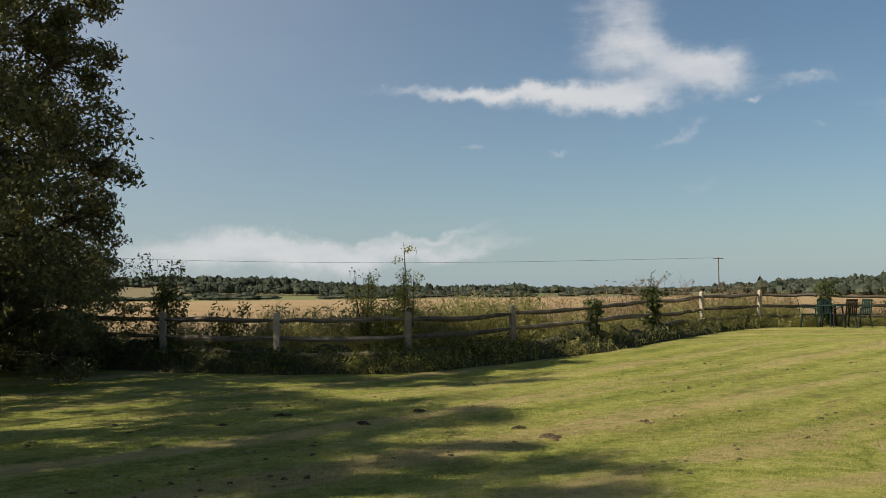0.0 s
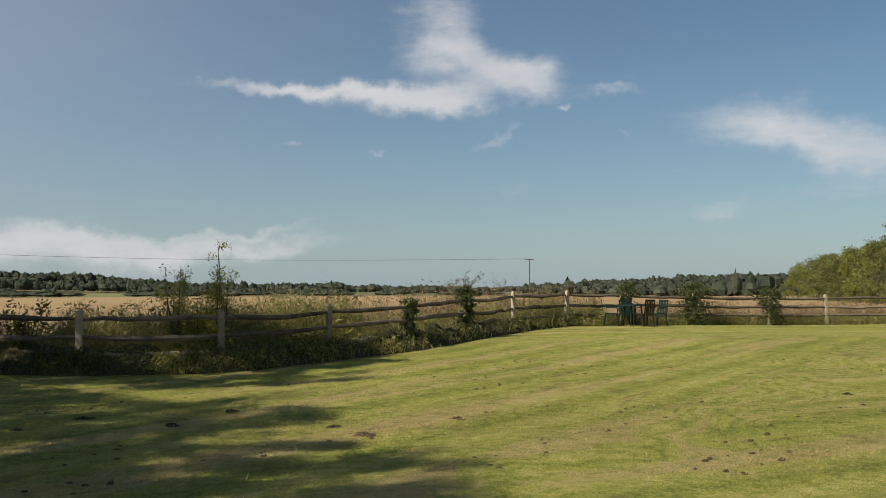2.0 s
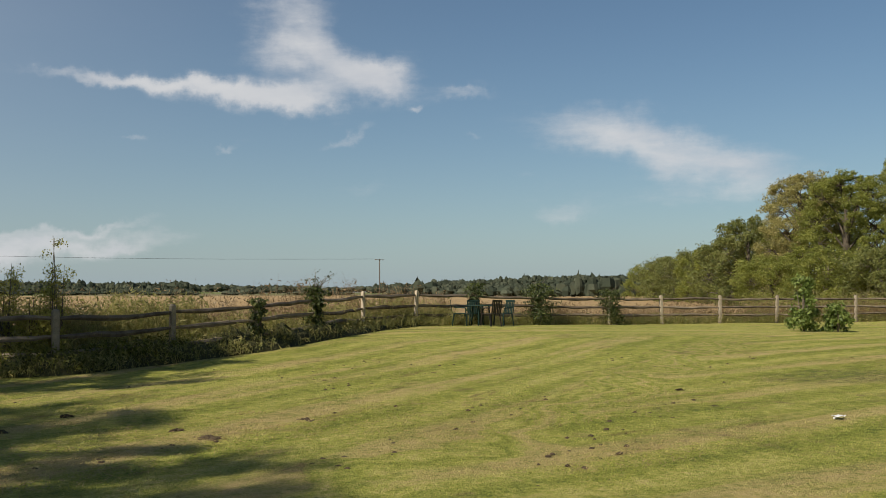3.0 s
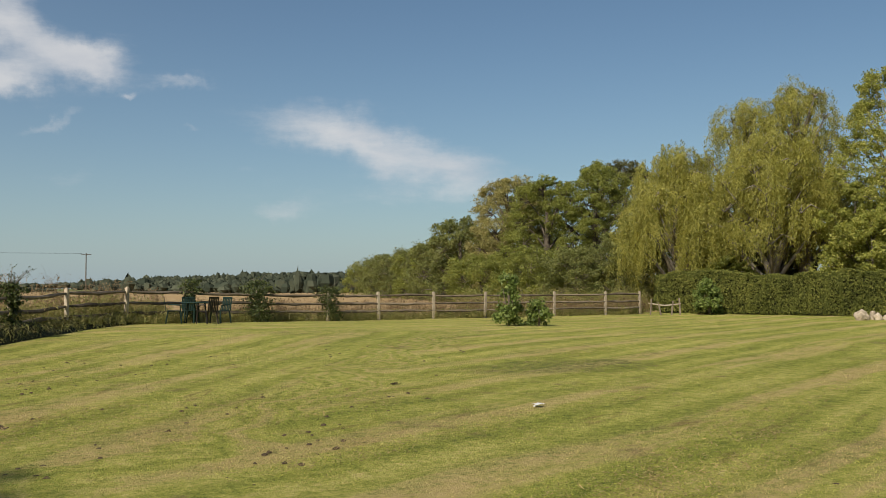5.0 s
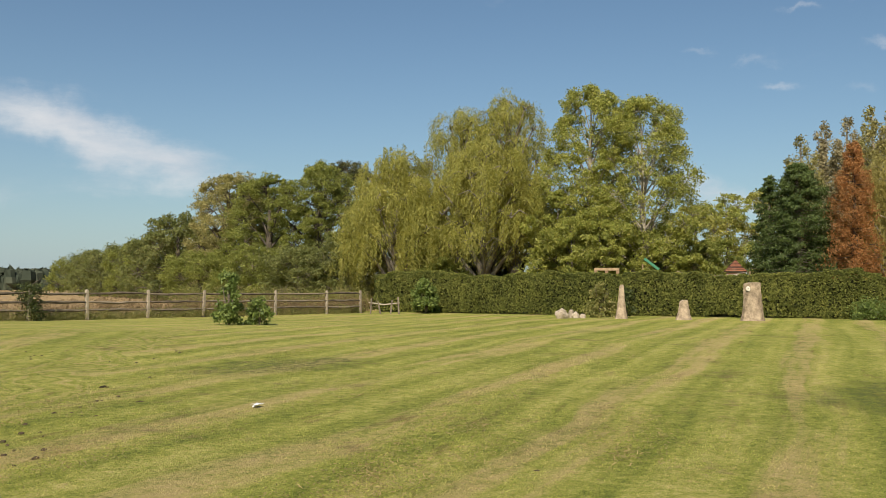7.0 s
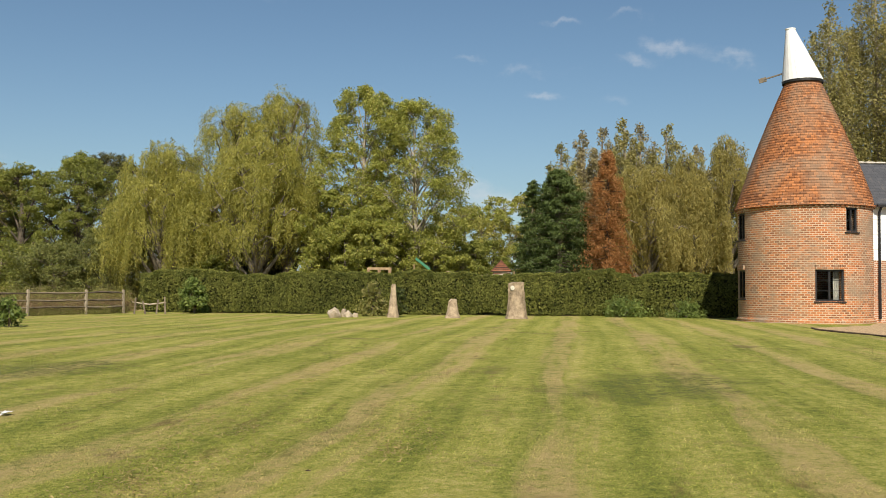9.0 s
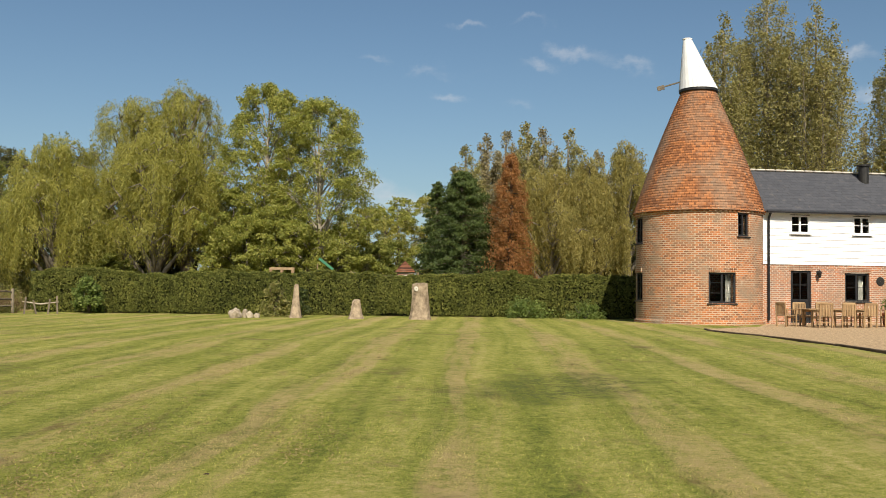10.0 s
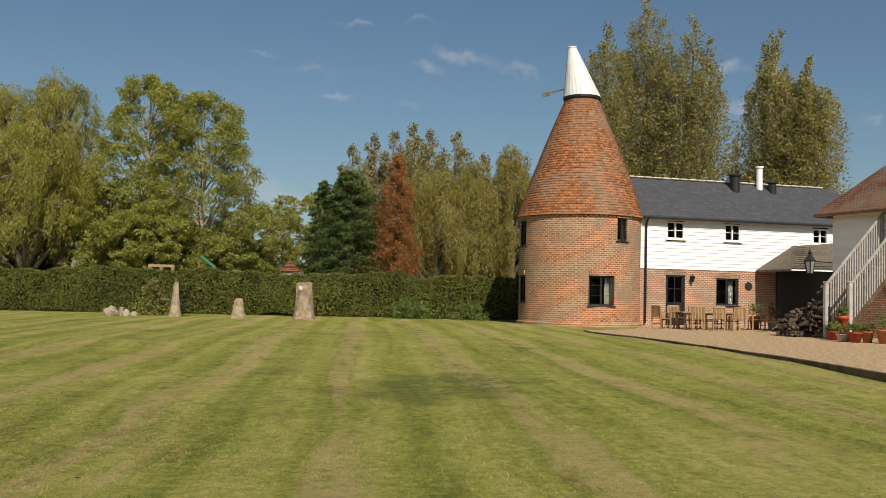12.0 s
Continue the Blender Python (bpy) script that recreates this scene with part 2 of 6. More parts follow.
def lawn_colour(k, co):
    """Green sward; mowing lines that follow the fence and swing round towards the hedge, raked straw, thatch and bare places."""
    sp = k.n("SeparateXYZ", {0: co})
    X, Y = sp.outputs[0], sp.outputs[1]

    def across(turn):
        c, s_ = math.cos(radians(turn)), math.sin(radians(turn))
        return k.math("ADD", k.math("MULTIPLY", X, -s_), k.math("MULTIPLY", Y, c))

    def pick(f, a, b):
        return k.n("Mix", {0: f, 2: a, 3: b}, data_type="FLOAT").outputs[0]

    # straight runs over the lawn to the hedge, laps beside the two lengths of fence
    rag = k.math("MULTIPLY", k.math("SUBTRACT", k.noise(co, 0.35, 3.0), 0.5), 3.0)
    lap = k.n("MapRange", {0: k.math("ADD", across(45), rag), 1: 3.6, 2: 4.8}).outputs[0]
    end_lap = k.math("MULTIPLY", k.n("MapRange", {0: k.math("ADD", Y, rag), 1: 25.0, 2: 26.2}).outputs[0], k.n("MapRange", {0: k.math("ADD", X, rag), 1: 33.0, 2: 31.0}).outputs[0])
    u = pick(end_lap, pick(lap, across(16), across(45)), across(2))
    u = k.math("ADD", u, k.math("MULTIPLY", k.noise(co, 0.12, 2.0), 0.9))
    v = k.math("ADD", k.math("MULTIPLY", X, math.cos(radians(30))), k.math("MULTIPLY", Y, math.sin(radians(30))))

    def drawn(su, sv, at, detail=5.0, rough=0.62):
        """Noise drawn out along the mowing lines."""
        return k.noise(k.n("CombineXYZ", {0: k.math("MULTIPLY", u, su), 1: k.math("MULTIPLY", v, sv), 2: at}).outputs[0], 1.0, detail, rough)

    def band(f, lo, hi):
        return k.n("MapRange", {0: f, 1: lo, 2: hi}, interpolation_type="SMOOTHSTEP").outputs[0]

    streak = drawn(3.0, 0.07, 1.0)
    wave = k.math("SINE", k.math("MULTIPLY", u, 2 * math.pi / 1.15))
    patch = k.noise(co, 0.16, 4.0, 0.6)
    mid = k.noise(co, 1.6, 5.0, 0.7)
    tuft = k.noise(co, 7.0, 4.0, 0.7)
    fine = k.noise(co, 34.0, 4.0, 0.75)
    f = k.math("ADD", k.math("MULTIPLY", wave, 0.066), k.math("MULTIPLY", streak, 0.54))
    f = k.math("ADD", f, k.math("MULTIPLY", patch, 0.40))
    f = k.math("ADD", f, k.math("MULTIPLY", mid, 0.45))
    f = k.math("ADD", f, k.math("MULTIPLY", k.math("SUBTRACT", tuft, 0.5), 0.95))
    f = k.math("ADD", f, k.math("MULTIPLY", k.math("SUBTRACT", fine, 0.5), 1.15))
    lawn = k.ramp(k.math("SUBTRACT", f, 0.205), [(0.16, (0.106, 0.130, 0.021)), (0.42, (0.238, 0.254, 0.045)), (0.64, (0.375, 0.350, 0.090)), (0.90, (0.55, 0.42, 0.195))])
    # rows of raked-up straw, narrow and broken
    line = band(k.math("ADD", k.math("MULTIPLY", k.math("SINE", k.math("MULTIPLY", u, 2 * math.pi / 2.3)), 0.15), drawn(1.7, 0.10, 11.0, 6.0, 0.68)), 0.525, 0.70)
    line = k.math("MULTIPLY", line, band(k.math("ADD", k.math("MULTIPLY", mid, 0.6), k.math("ADD", k.math("MULTIPLY", tuft, 0.5), k.math("MULTIPLY", fine, 0.4))), 0.52, 0.86))
    lawn = k.mix(k.math("MULTIPLY", line, 0.85), lawn, rgb(0.45, 0.335, 0.155))
    # dark thatch and scuffed soil in short dashes along the lines
    thatch = band(k.math("ADD", drawn(3.2, 0.55, 23.0, 6.0, 0.72), k.math("MULTIPLY", k.math("SUBTRACT", fine, 0.5), 0.35)), 0.54, 0.70)
    thatch = k.math("MULTIPLY", thatch, k.math("MAXIMUM", band(k.noise(co, 0.22, 3.0), 0.36, 0.60), k.math("MULTIPLY", lap, 0.9)))
    lawn = k.mix(k.math("MULTIPLY", thatch, 0.74), lawn, rgb(0.145, 0.090, 0.042))
    bare = band(k.math("ADD", k.noise(co, 0.5, 5.0, 0.72), k.math("MULTIPLY", tuft, 0.3)), 0.72, 0.88)
    lawn = k.mix(k.math("MULTIPLY", bare, 0.7), lawn, rgb(0.14, 0.100, 0.050))
    # two worn mossy ovals in the sward
    for cx, cy, rx, ry in ((13.0, 13.6, 2.2, 1.3), (15.6, 3.0, 2.4, 1.5)):
        dx = k.math("DIVIDE", k.math("SUBTRACT", X, cx), rx)
        dy = k.math("DIVIDE", k.math("SUBTRACT", Y, cy), ry)
        d2 = k.math("ADD", k.math("MULTIPLY", dx, dx), k.math("MULTIPLY", dy, dy))
        d2 = k.math("ADD", d2, k.math("MULTIPLY", k.math("SUBTRACT", mid, 0.5), 2.2))
        spot = k.n("MapRange", {0: d2, 1: 1.2, 2: 0.4}).outputs[0]
        lawn = k.mix(k.math("MULTIPLY", k.math("MULTIPLY", spot, band(k.math("ADD", tuft, k.math("MULTIPLY", k.math("SUBTRACT", fine, 0.5), 0.7)), 0.42, 0.56)), 0.85), lawn, rgb(0.085, 0.098, 0.028))
    return lawn, sp, patch, fine, mid


def lawn_material():
    m, k = material("mown lawn and stubble")
    co = k.n("TexCoord").outputs["Object"]
    lawn, sp, patch, fine, mid = lawn_colour(k, co)
    row = k.noise(k.n("Mapping", {"Vector": co, "Rotation": (0, 0, radians(35)), "Scale": (0.8, 0.02, 1)}).outputs[0], 1.0, 3.0)
    stub = k.ramp(k.math("ADD", k.math("MULTIPLY", row, 0.5), k.math("MULTIPLY", patch, 0.5)), [(0.35, (0.27, 0.180, 0.085)), (0.65, (0.39, 0.28, 0.145))])
    plots = k.n("TexVoronoi", {"Vector": co, "Scale": 0.0032}).outputs["Color"]
    hue = k.n("SeparateColor", {0: plots}).outputs[0]
    far = k.ramp(hue, [(0.0, (0.20, 0.16, 0.085)), (0.35, (0.17, 0.14, 0.075)), (0.5, (0.10, 0.13, 0.045)), (0.8, (0.14, 0.165, 0.055)), (1.0, (0.24, 0.185, 0.10))])
    r = k.n("VectorMath", {0: co}, operation="LENGTH").outputs["Value"]
    stub = k.mix(k.n("MapRange", {0: r, 1: 560.0, 2: 640.0}).outputs[0], stub, far)
    # the lawn ends at the fence
    edge = k.math("MAXIMUM", k.n("MapRange", {0: sp.outputs[1], 1: 38.5, 2: 40.5}).outputs[0], k.n("MapRange", {0: r, 1: 58.0, 2: 62.0}).outputs[0])
    left = k.math("MULTIPLY", k.n("MapRange", {0: k.math("SUBTRACT", sp.outputs[1], k.math("MULTIPLY", sp.outputs[0], 1.05)), 1: 22.3, 2: 23.3}).outputs[0],
                  k.n("MapRange", {0: sp.outputs[1], 1: 20.8, 2: 22.0}).outputs[0])
    edge = k.math("MAXIMUM", edge, left)
    col = k.mix(edge, lawn, stub)
    finish(k, col, 0.9, 0.0, k.math("ADD", fine, k.math("MULTIPLY", mid, 0.6)), 0.9, 0.06, 0.15)
    return m


def blade_material():
    m, k = material("grass blades")
    lawn = lawn_colour(k, k.n("TexCoord").outputs["Object"])[0]
    rnd = k.n("NewGeometry").outputs["Random Per Island"]
    tone = k.ramp(rnd, [(0.0, (0.46, 0.56, 0.42)), (0.5, (0.95, 1.06, 0.95)), (1.0, (1.55, 1.52, 1.45))])
    col = k.mix(1.0, lawn, tone, "MULTIPLY")
    d = k.n("BsdfPrincipled", {"Base Color": col, "Roughness": 0.6, "Specular IOR Level": 0.25})
    t = k.n("BsdfTranslucent", {"Color": col})
    k.t.links.new(k.n("MixShader", {0: 0.35, 1: d.outputs[0], 2: t.outputs[0]}).outputs[0], k.n("OutputMaterial").inputs[0])
    return m


M_BLADE = blade_material()
M_LAWN = lawn_material()


def brick_material(name, round_r=0.0, mapping="xz", c1=(0.40, 0.165, 0.075), c2=(0.26, 0.105, 0.055), mortar=(0.42, 0.36, 0.28), w=0.225, h=0.075, grey=0.5, seed=0.0, pale=0.4, lump=0.012, joint=0.014):
    """Coursed bricks with worn, paler and greyer patches; wrapped round a drum where round_r is given."""
    m, k = material(name)
    co = k.n("TexCoord").outputs["Object"]
    sp = k.n("SeparateXYZ", {0: co})
    if round_r:
        u = k.math("MULTIPLY", k.math("ARCTAN2", sp.outputs[1], sp.outputs[0]), round_r)
    else:
        u = sp.outputs[0] if mapping[0] == "x" else sp.outputs[1]
    uv = k.n("CombineXYZ", {0: u, 1: sp.outputs[2], 2: seed}).outputs[0]
    t = k.n("TexBrick", {"Vector": uv, "Color1": rgb(*c1), "Color2": rgb(*c2), "Mortar": rgb(*mortar), "Scale": 1.0, "Mortar Size": joint,
                         "Mortar Smooth": 0.2, "Bias": -0.1, "Brick Width": w, "Row Height": h})
    big, mid, fine = k.noise(co, 0.5, 4.0, 0.6), k.noise(co, 3.5, 4.0, 0.6), k.noise(co, 40.0, 3.0)
    col = k.mix(k.math("MULTIPLY", k.n("MapRange", {0: big, 1: 0.45, 2: 0.62}).outputs[0], grey), t.outputs[0], rgb(0.27, 0.205, 0.145))
    col = k.mix(k.math("MULTIPLY", k.n("MapRange", {0: mid, 1: 0.58, 2: 0.75}).outputs[0], pale), col, rgb(0.50, 0.42, 0.33))
    col = k.mix(0.35, col, k.ramp(fine, [(0.3, (0.5, 0.5, 0.5)), (0.7, (1.2, 1.2, 1.2))]), "MULTIPLY")
    hgt = k.math("ADD", k.math("MULTIPLY", t.outputs[1], -1.0), k.math("MULTIPLY", fine, 0.4))
    finish(k, col, 0.92, 0.0, hgt, 0.8, lump, 0.2)
    return m


class Shape:
    """Collects boxes, tubes and leaves into one mesh."""

    def __init__(self):
        self.v, self.f = [], []

    def add(self, vs, fs, m=None):
        o = len(self.v)
        self.v += [tuple(m @ Vector(p)) if m else tuple(p) for p in vs]
        self.f += [tuple(o + i for i in q) for q in fs]
        return self

    def box(self, cx, cy, cz, sx, sy, sz, m=None, bevel=0.0):
        """A box with chamfered upright and top edges; centre and full sizes."""
        hx, hy, hz = sx / 2, sy / 2, sz / 2
        if bevel <= 0:
            vs = [(cx + i * hx, cy + j * hy, cz + l * hz) for l in (-1, 1) for j in (-1, 1) for i in (-1, 1)]
            return self.add(vs, [(0, 2, 3, 1), (4, 5, 7, 6), (0, 1, 5, 4), (2, 6, 7, 3), (0, 4, 6, 2), (1, 3, 7, 5)], m)
        b = min(bevel, hx * 0.9, hy * 0.9, hz * 0.9)
        ring = lambda ix, iy, z: [(cx + x, cy + y, cz + z) for x, y in
                                  ((-hx + ix + b, -hy + iy), (hx - ix - b, -hy + iy), (hx - ix, -hy + iy + b), (hx - ix, hy - iy - b),
                                   (hx - ix - b, hy - iy), (-hx + ix + b, hy - iy), (-hx + ix, hy - iy - b), (-hx + ix, -hy + iy + b))]
        vs = ring(b, b, -hz) + ring(0, 0, -hz + b) + ring(0, 0, hz - b) + ring(b, b, hz)
        fs = [tuple(reversed(range(8))), tuple(range(24, 32))]
        for r in range(3):
            for i in range(8):
                j = (i + 1) % 8
                fs.append((r * 8 + i, r * 8 + j, r * 8 + 8 + j, r * 8 + 8 + i))
        return self.add(vs, fs, m)

    def tube(self, pts, radii, n=8, jag=0.0, cap=True):
        """A tapered tube through pts."""
        pts = [Vector(p) for p in pts]
        o = len(self.v)
        for i, p in enumerate(pts):
            d = (pts[min(i + 1, len(pts) - 1)] - pts[max(i - 1, 0)]).normalized()
            s = d.cross(Vector((0.31, 0.94, 0.12))).normalized() if abs(d.z) > 0.5 else d.cross(Vector((0, 0, 1))).normalized()
            u = d.cross(s)
            for q in range(n):
                a = 2 * math.pi * q / n
                r = radii[i] * (1 + jag * (random.random() - 0.5))
                self.v.append(tuple(p + s * (math.cos(a) * r) + u * (math.sin(a) * r)))
        for i in range(len(pts) - 1):
            for q in range(n):
                k = (q + 1) % n
                self.f.append((o + i * n + q, o + i * n + k, o + i * n + n + k, o + i * n + n + q))
        if cap:
            self.f.append(tuple(o + q for q in reversed(range(n))))
            self.f.append(tuple(o + (len(pts) - 1) * n + q for q in range(n)))
        return self

    def lathe(self, prof, n=48, cx=0.0, cy=0.0, a0=0.0, a1=360.0):
        """A profile of (radius, z) turned about z."""
        o, full = len(self.v), abs(a1 - a0) >= 359.9
        m = n if full else n + 1
        for r, z in prof:
            for q in range(m):
                a = radians(a0 + (a1 - a0) * q / n)
                self.v.append((cx + r * math.cos(a), cy + r * math.sin(a), z))
        for i in range(len(prof) - 1):
            for q in range(n):
                k = (q + 1) % m
                self.f.append((o + i * m + q, o + i * m + k, o + i * m + m + k, o + i * m + m + q))
        return self


def thing(name, at=(0, 0, 0), turn=0.0, label="", category="", group="", kind=""):
    """An Empty at a thing's base."""
    e = new(name)
    e.empty_display_size = 0.2
    e.matrix_world = pose(*at, 0, 0, turn)
    return tagged(e, label, category, group, kind)


def part(name, shape, mat, parent=None, label="", smooth=False, at=None):
    me = bpy.data.meshes.new(name)
    me.from_pydata(shape.v, [], shape.f)
    me.materials.append(mat)
    if smooth:
        me.polygons.foreach_set("use_smooth", [True] * len(me.polygons))
    ob = new(name, me)
    if parent:
        ob.parent = parent
    if at:
        ob.location = at
    return tagged(ob, label) if label else ob


class Leaves:
    """Many small leaf blades in one mesh, held as arrays."""

    def __init__(self, seed):
        self.r = np.random.default_rng(seed)
        self.c, self.ax, self.n, self.l, self.w = [], [], [], [], []

    def put(self, c, axis, normal, length, width):
        self.c.append(c), self.ax.append(axis), self.n.append(normal), self.l.append(length), self.w.append(width)

    def clump(self, centre, radii, count, size, aspect=0.55, hollow=0.45, droop=0.0):
        """Leaves through an ellipsoid, thicker towards its skin."""
        r = self.r
        d = r.normal(size=(count, 3))
        d /= np.linalg.norm(d, axis=1)[:, None]
        k = hollow + (1 - hollow) * r.random(count) ** 0.6
        k *= 1 + 0.16 * r.normal(size=count)
        c = np.array(centre) + d * k[:, None] * np.array(radii)
        ax = r.normal(size=(count, 3)) + np.array((0, 0, -droop))
        nn = d * 0.9 + r.normal(size=(count, 3)) * 0.75 + np.array((0, 0, 0.35))
        s = size * (0.6 + 0.8 * r.random(count))
        self.put(c, ax, nn, s, s * aspect)

    def build(self, name, mat, parent=None, label="", tri=False):
        c, ax, n = np.concatenate(self.c), np.concatenate(self.ax), np.concatenate(self.n)
        l, wd = np.concatenate(self.l)[:, None], np.concatenate(self.w)[:, None]
        n /= np.linalg.norm(n, axis=1)[:, None] + 1e-9
        ax = ax - n * (ax * n).sum(1)[:, None]
        ax /= np.linalg.norm(ax, axis=1)[:, None] + 1e-9
        side = np.cross(n, ax)
        k = len(c)
        v = np.empty((k, 4, 3))
        v[:, 0], v[:, 1] = c - ax * l / 2, c + side * wd / 2 + n * wd * 0.15
        v[:, 2], v[:, 3] = c + ax * l / 2, c - side * wd / 2 + n * wd * 0.15
        q = 4
        if tri:
            q, v = 3, np.stack([v[:, 0] - side * wd * 0.45, v[:, 0] + side * wd * 0.45, v[:, 2]], 1)
        me = bpy.data.meshes.new(name)
        me.vertices.add(q * k), me.loops.add(q * k), me.polygons.add(k)
        me.vertices.foreach_set("co", v.ravel())
        me.loops.foreach_set("vertex_index", np.arange(q * k, dtype=np.int32))
        me.polygons.foreach_set("loop_start", np.arange(0, q * k, q, dtype=np.int32))
        me.update(calc_edges=True)
        me.materials.append(mat)
        ob = new(name, me)
        if parent:
            ob.parent = parent
        return tagged(ob, label) if label else ob

# ---- the ground: one sheet from the feet to the horizon ----
def build_ground():
    radii = [0.0] + [0.6 * 1.085 ** i for i in range(110)]
    radii = [r for r in radii if r < 4600] + [4700]
    n = 288
    s = Shape()
    s.v.append((0, 0, ground_z(0, 0)))
    for r in radii[1:]:
        for q in range(n):
            a = 2 * math.pi * q / n
            x, y = r * math.cos(a), r * math.sin(a)
            z = ground_z(x, y)
            if r < 70:
                z += 0.035 * noise.noise((x * 0.35, y * 0.35, 0)) + 0.02 * noise.noise((x * 1.1, y * 1.1, 3))
            s.v.append((x, y, z))
    for q in range(n):
        s.f.append((0, 1 + q, 1 + (q + 1) % n))
    for i in range(len(radii) - 2):
        o = 1 + i * n
        for q in range(n):
            k = (q + 1) % n
            s.f.append((o + q, o + n + q, o + n + k, o + k))
    return tagged(part("ground", s, M_LAWN, None, "mown lawn with straw-coloured mowing lines and stubble fields beyond", True), category="lawn", kind="structure")


ground = build_ground()

# ---- rail fence ----
POSTS = [(23.9, 24.4), (16.2, 21.9), (9.8, 20.5), (2.1, 20.2), (-4.1, 22.0), (-8.8, 24.3), (-12.2, 27.2), (-15.05, 30.4), (-18.15, 33.6), (-21.7, 36.0),
         (-25.5, 38.6), (-29.6, 41.0), (-32.6, 42.9), (-35.85, 44.6), (-38.9, 46.2), (-43.0, 49.0), (-46.0, 51.5), (-48.0, 53.5)]


def fence_post(p, turn, h):
    s = Shape()
    s.box(0, 0, h / 2, 0.14, 0.10, h, None, 0.015)
    s.box(0, 0, h + 0.012, 0.10, 0.065, 0.03, None, 0.01)
    ob = part("post", s, M_OAK_GREY, fence, at=(p.x, p.y, p.z))
    ob.rotation_euler = (radians(random.uniform(-2, 2)), radians(random.uniform(-2, 2)), turn)
    return ob


def fence_rail(a, b, h, sag):
    """A cleft rail, a little crooked."""
    s = Shape()
    n = 7
    pts, rad = [], []
    for i in range(n):
        t = i / (n - 1)
        p = a.lerp(b, t)
        pts.append((p.x, p.y, p.z + h + sag * math.sin(t * math.pi) + random.uniform(-0.018, 0.018)))
        rad.append(0.05 * (0.75 + 0.5 * math.sin(t * math.pi)) * random.uniform(0.85, 1.15))
    s.tube(pts, rad, 6, 0.25)
    return part("rail", s, M_RAIL, fence)


fence = thing("post_and_rail_fence", (0, 0, 0), 0, "weathered cleft oak post and rail fence along the lawn", "fence")
spots = [polar(a, d) for a, d in POSTS]
for p in spots:
    p.z = ground_z(p.x, p.y)
for i, p in enumerate(spots):
    q = spots[min(i + 1, len(spots) - 1)] - spots[max(i - 1, 0)]
    fence_post(p - Vector((0, 0, 0.05)), math.atan2(q.y, q.x), 1.28)
for a, b in zip(spots, spots[1:]):
    for h in (0.38, 0.72, 1.08):
        fence_rail(a, b, h, random.uniform(-0.06, 0.03))

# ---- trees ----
# near-black filling for the hedge; its inner shade is in this colour
M_CORE = plain("dark hedge core", (0.010, 0.013, 0.005), (0.035, 0.038, 0.014), 8.0, 0.95, 0.0, 0.8, 0.05, 40)
M_BARK_GREY = plain("grey bark", (0.09, 0.078, 0.06), (0.26, 0.225, 0.18), 3.0, 0.9, 0.0, 0.6, 0.03, 30)


def broad_tree(name, az, d, h, width, mat, label, seed, leaves=30000, size=0.15, low=0.05, lobes=16, trunk=0.3, bark=None, peak=0.42, lobe=0.21, category="tree", spray=1.0):
    """A broad-leaved tree: boughs end in rounded lobes, each lobe a shell of leafy sprays."""
    rng = random.Random(seed)
    p = polar(az, d)
    t = thing(name, (p.x, p.y, ground_z(p.x, p.y) - 0.05), 0, label, category)
    s, lv = Shape(), Leaves(seed)
    lean = Vector((rng.uniform(-.4, .4), rng.uniform(-.4, .4), h * 0.88))
    axis = [Vector((0, 0, 0)), lean * 0.3 + Vector((rng.uniform(-.15, .15), rng.uniform(-.15, .15), 0)), lean * 0.65, lean]
    s.tube(axis, [trunk * 1.3, trunk, trunk * 0.6, trunk * 0.12], 9, 0.12)
    z0, turn = h * low, rng.uniform(0, 6)
    for i in range(lobes):
        v = (i + rng.random()) / lobes
        # half width of the crown at this height, widest at its peak
        prof = math.sqrt(max(0.0, 1 - ((v - peak) / (1 - peak if v > peak else peak + 0.22)) ** 2))
        R = width * lobe * rng.uniform(0.7, 1.2) * (0.70 + 0.30 * prof)
        a = turn + i * 2.4 + rng.uniform(-.4, .4)
        rr = max(0.0, width / 2 * prof - R * 0.72) * rng.uniform(0.72, 1.06)
        z = min(h - R * 0.75, max(z0 + R * 0.45, z0 + (h - z0) * v))
        c = Vector((lean.x * z / h + math.cos(a) * rr, lean.y * z / h + math.sin(a) * rr, z))
        q = lean * max(0.10, min(0.9, (z - rr * 0.8) / h))
        m = q.lerp(c, 0.5) + Vector((0, 0, rr * 0.08))
        r0 = trunk * 0.42 * (1.1 - 0.6 * v)
        s.tube([q, m, c], [r0, r0 * 0.65, r0 * 0.3], 5, 0.1, False)
        n = 15
        for j in range(n):
            # sprays over the lobe, more above and outwards than within
            w_ = Vector((rng.gauss(0, 1) + math.cos(a) * 0.55, rng.gauss(0, 1) + math.sin(a) * 0.55, rng.gauss(0.35, 1))).normalized()
            e = c + Vector((w_.x * R, w_.y * R, w_.z * R * 0.8)) * rng.uniform(0.62, 1.06)
            e.z = max(e.z, 0.25)
            s.tube([c.lerp(e, 0.05), c.lerp(e, 0.6) + Vector((0, 0, R * 0.06)), e], [r0 * 0.28, r0 * 0.16, r0 * 0.05], 4, 0, False)
            cr = R * rng.uniform(0.22, 0.40) * spray
            lv.clump(e, (cr, cr, cr * rng.uniform(0.55, 0.85)), int(leaves / lobes / n), size, 0.6, 0.3)
    part("trunk", s, bark or M_BARK, t, "", True)
    lv.build("crown", mat, t, "", d > 13)
    return t


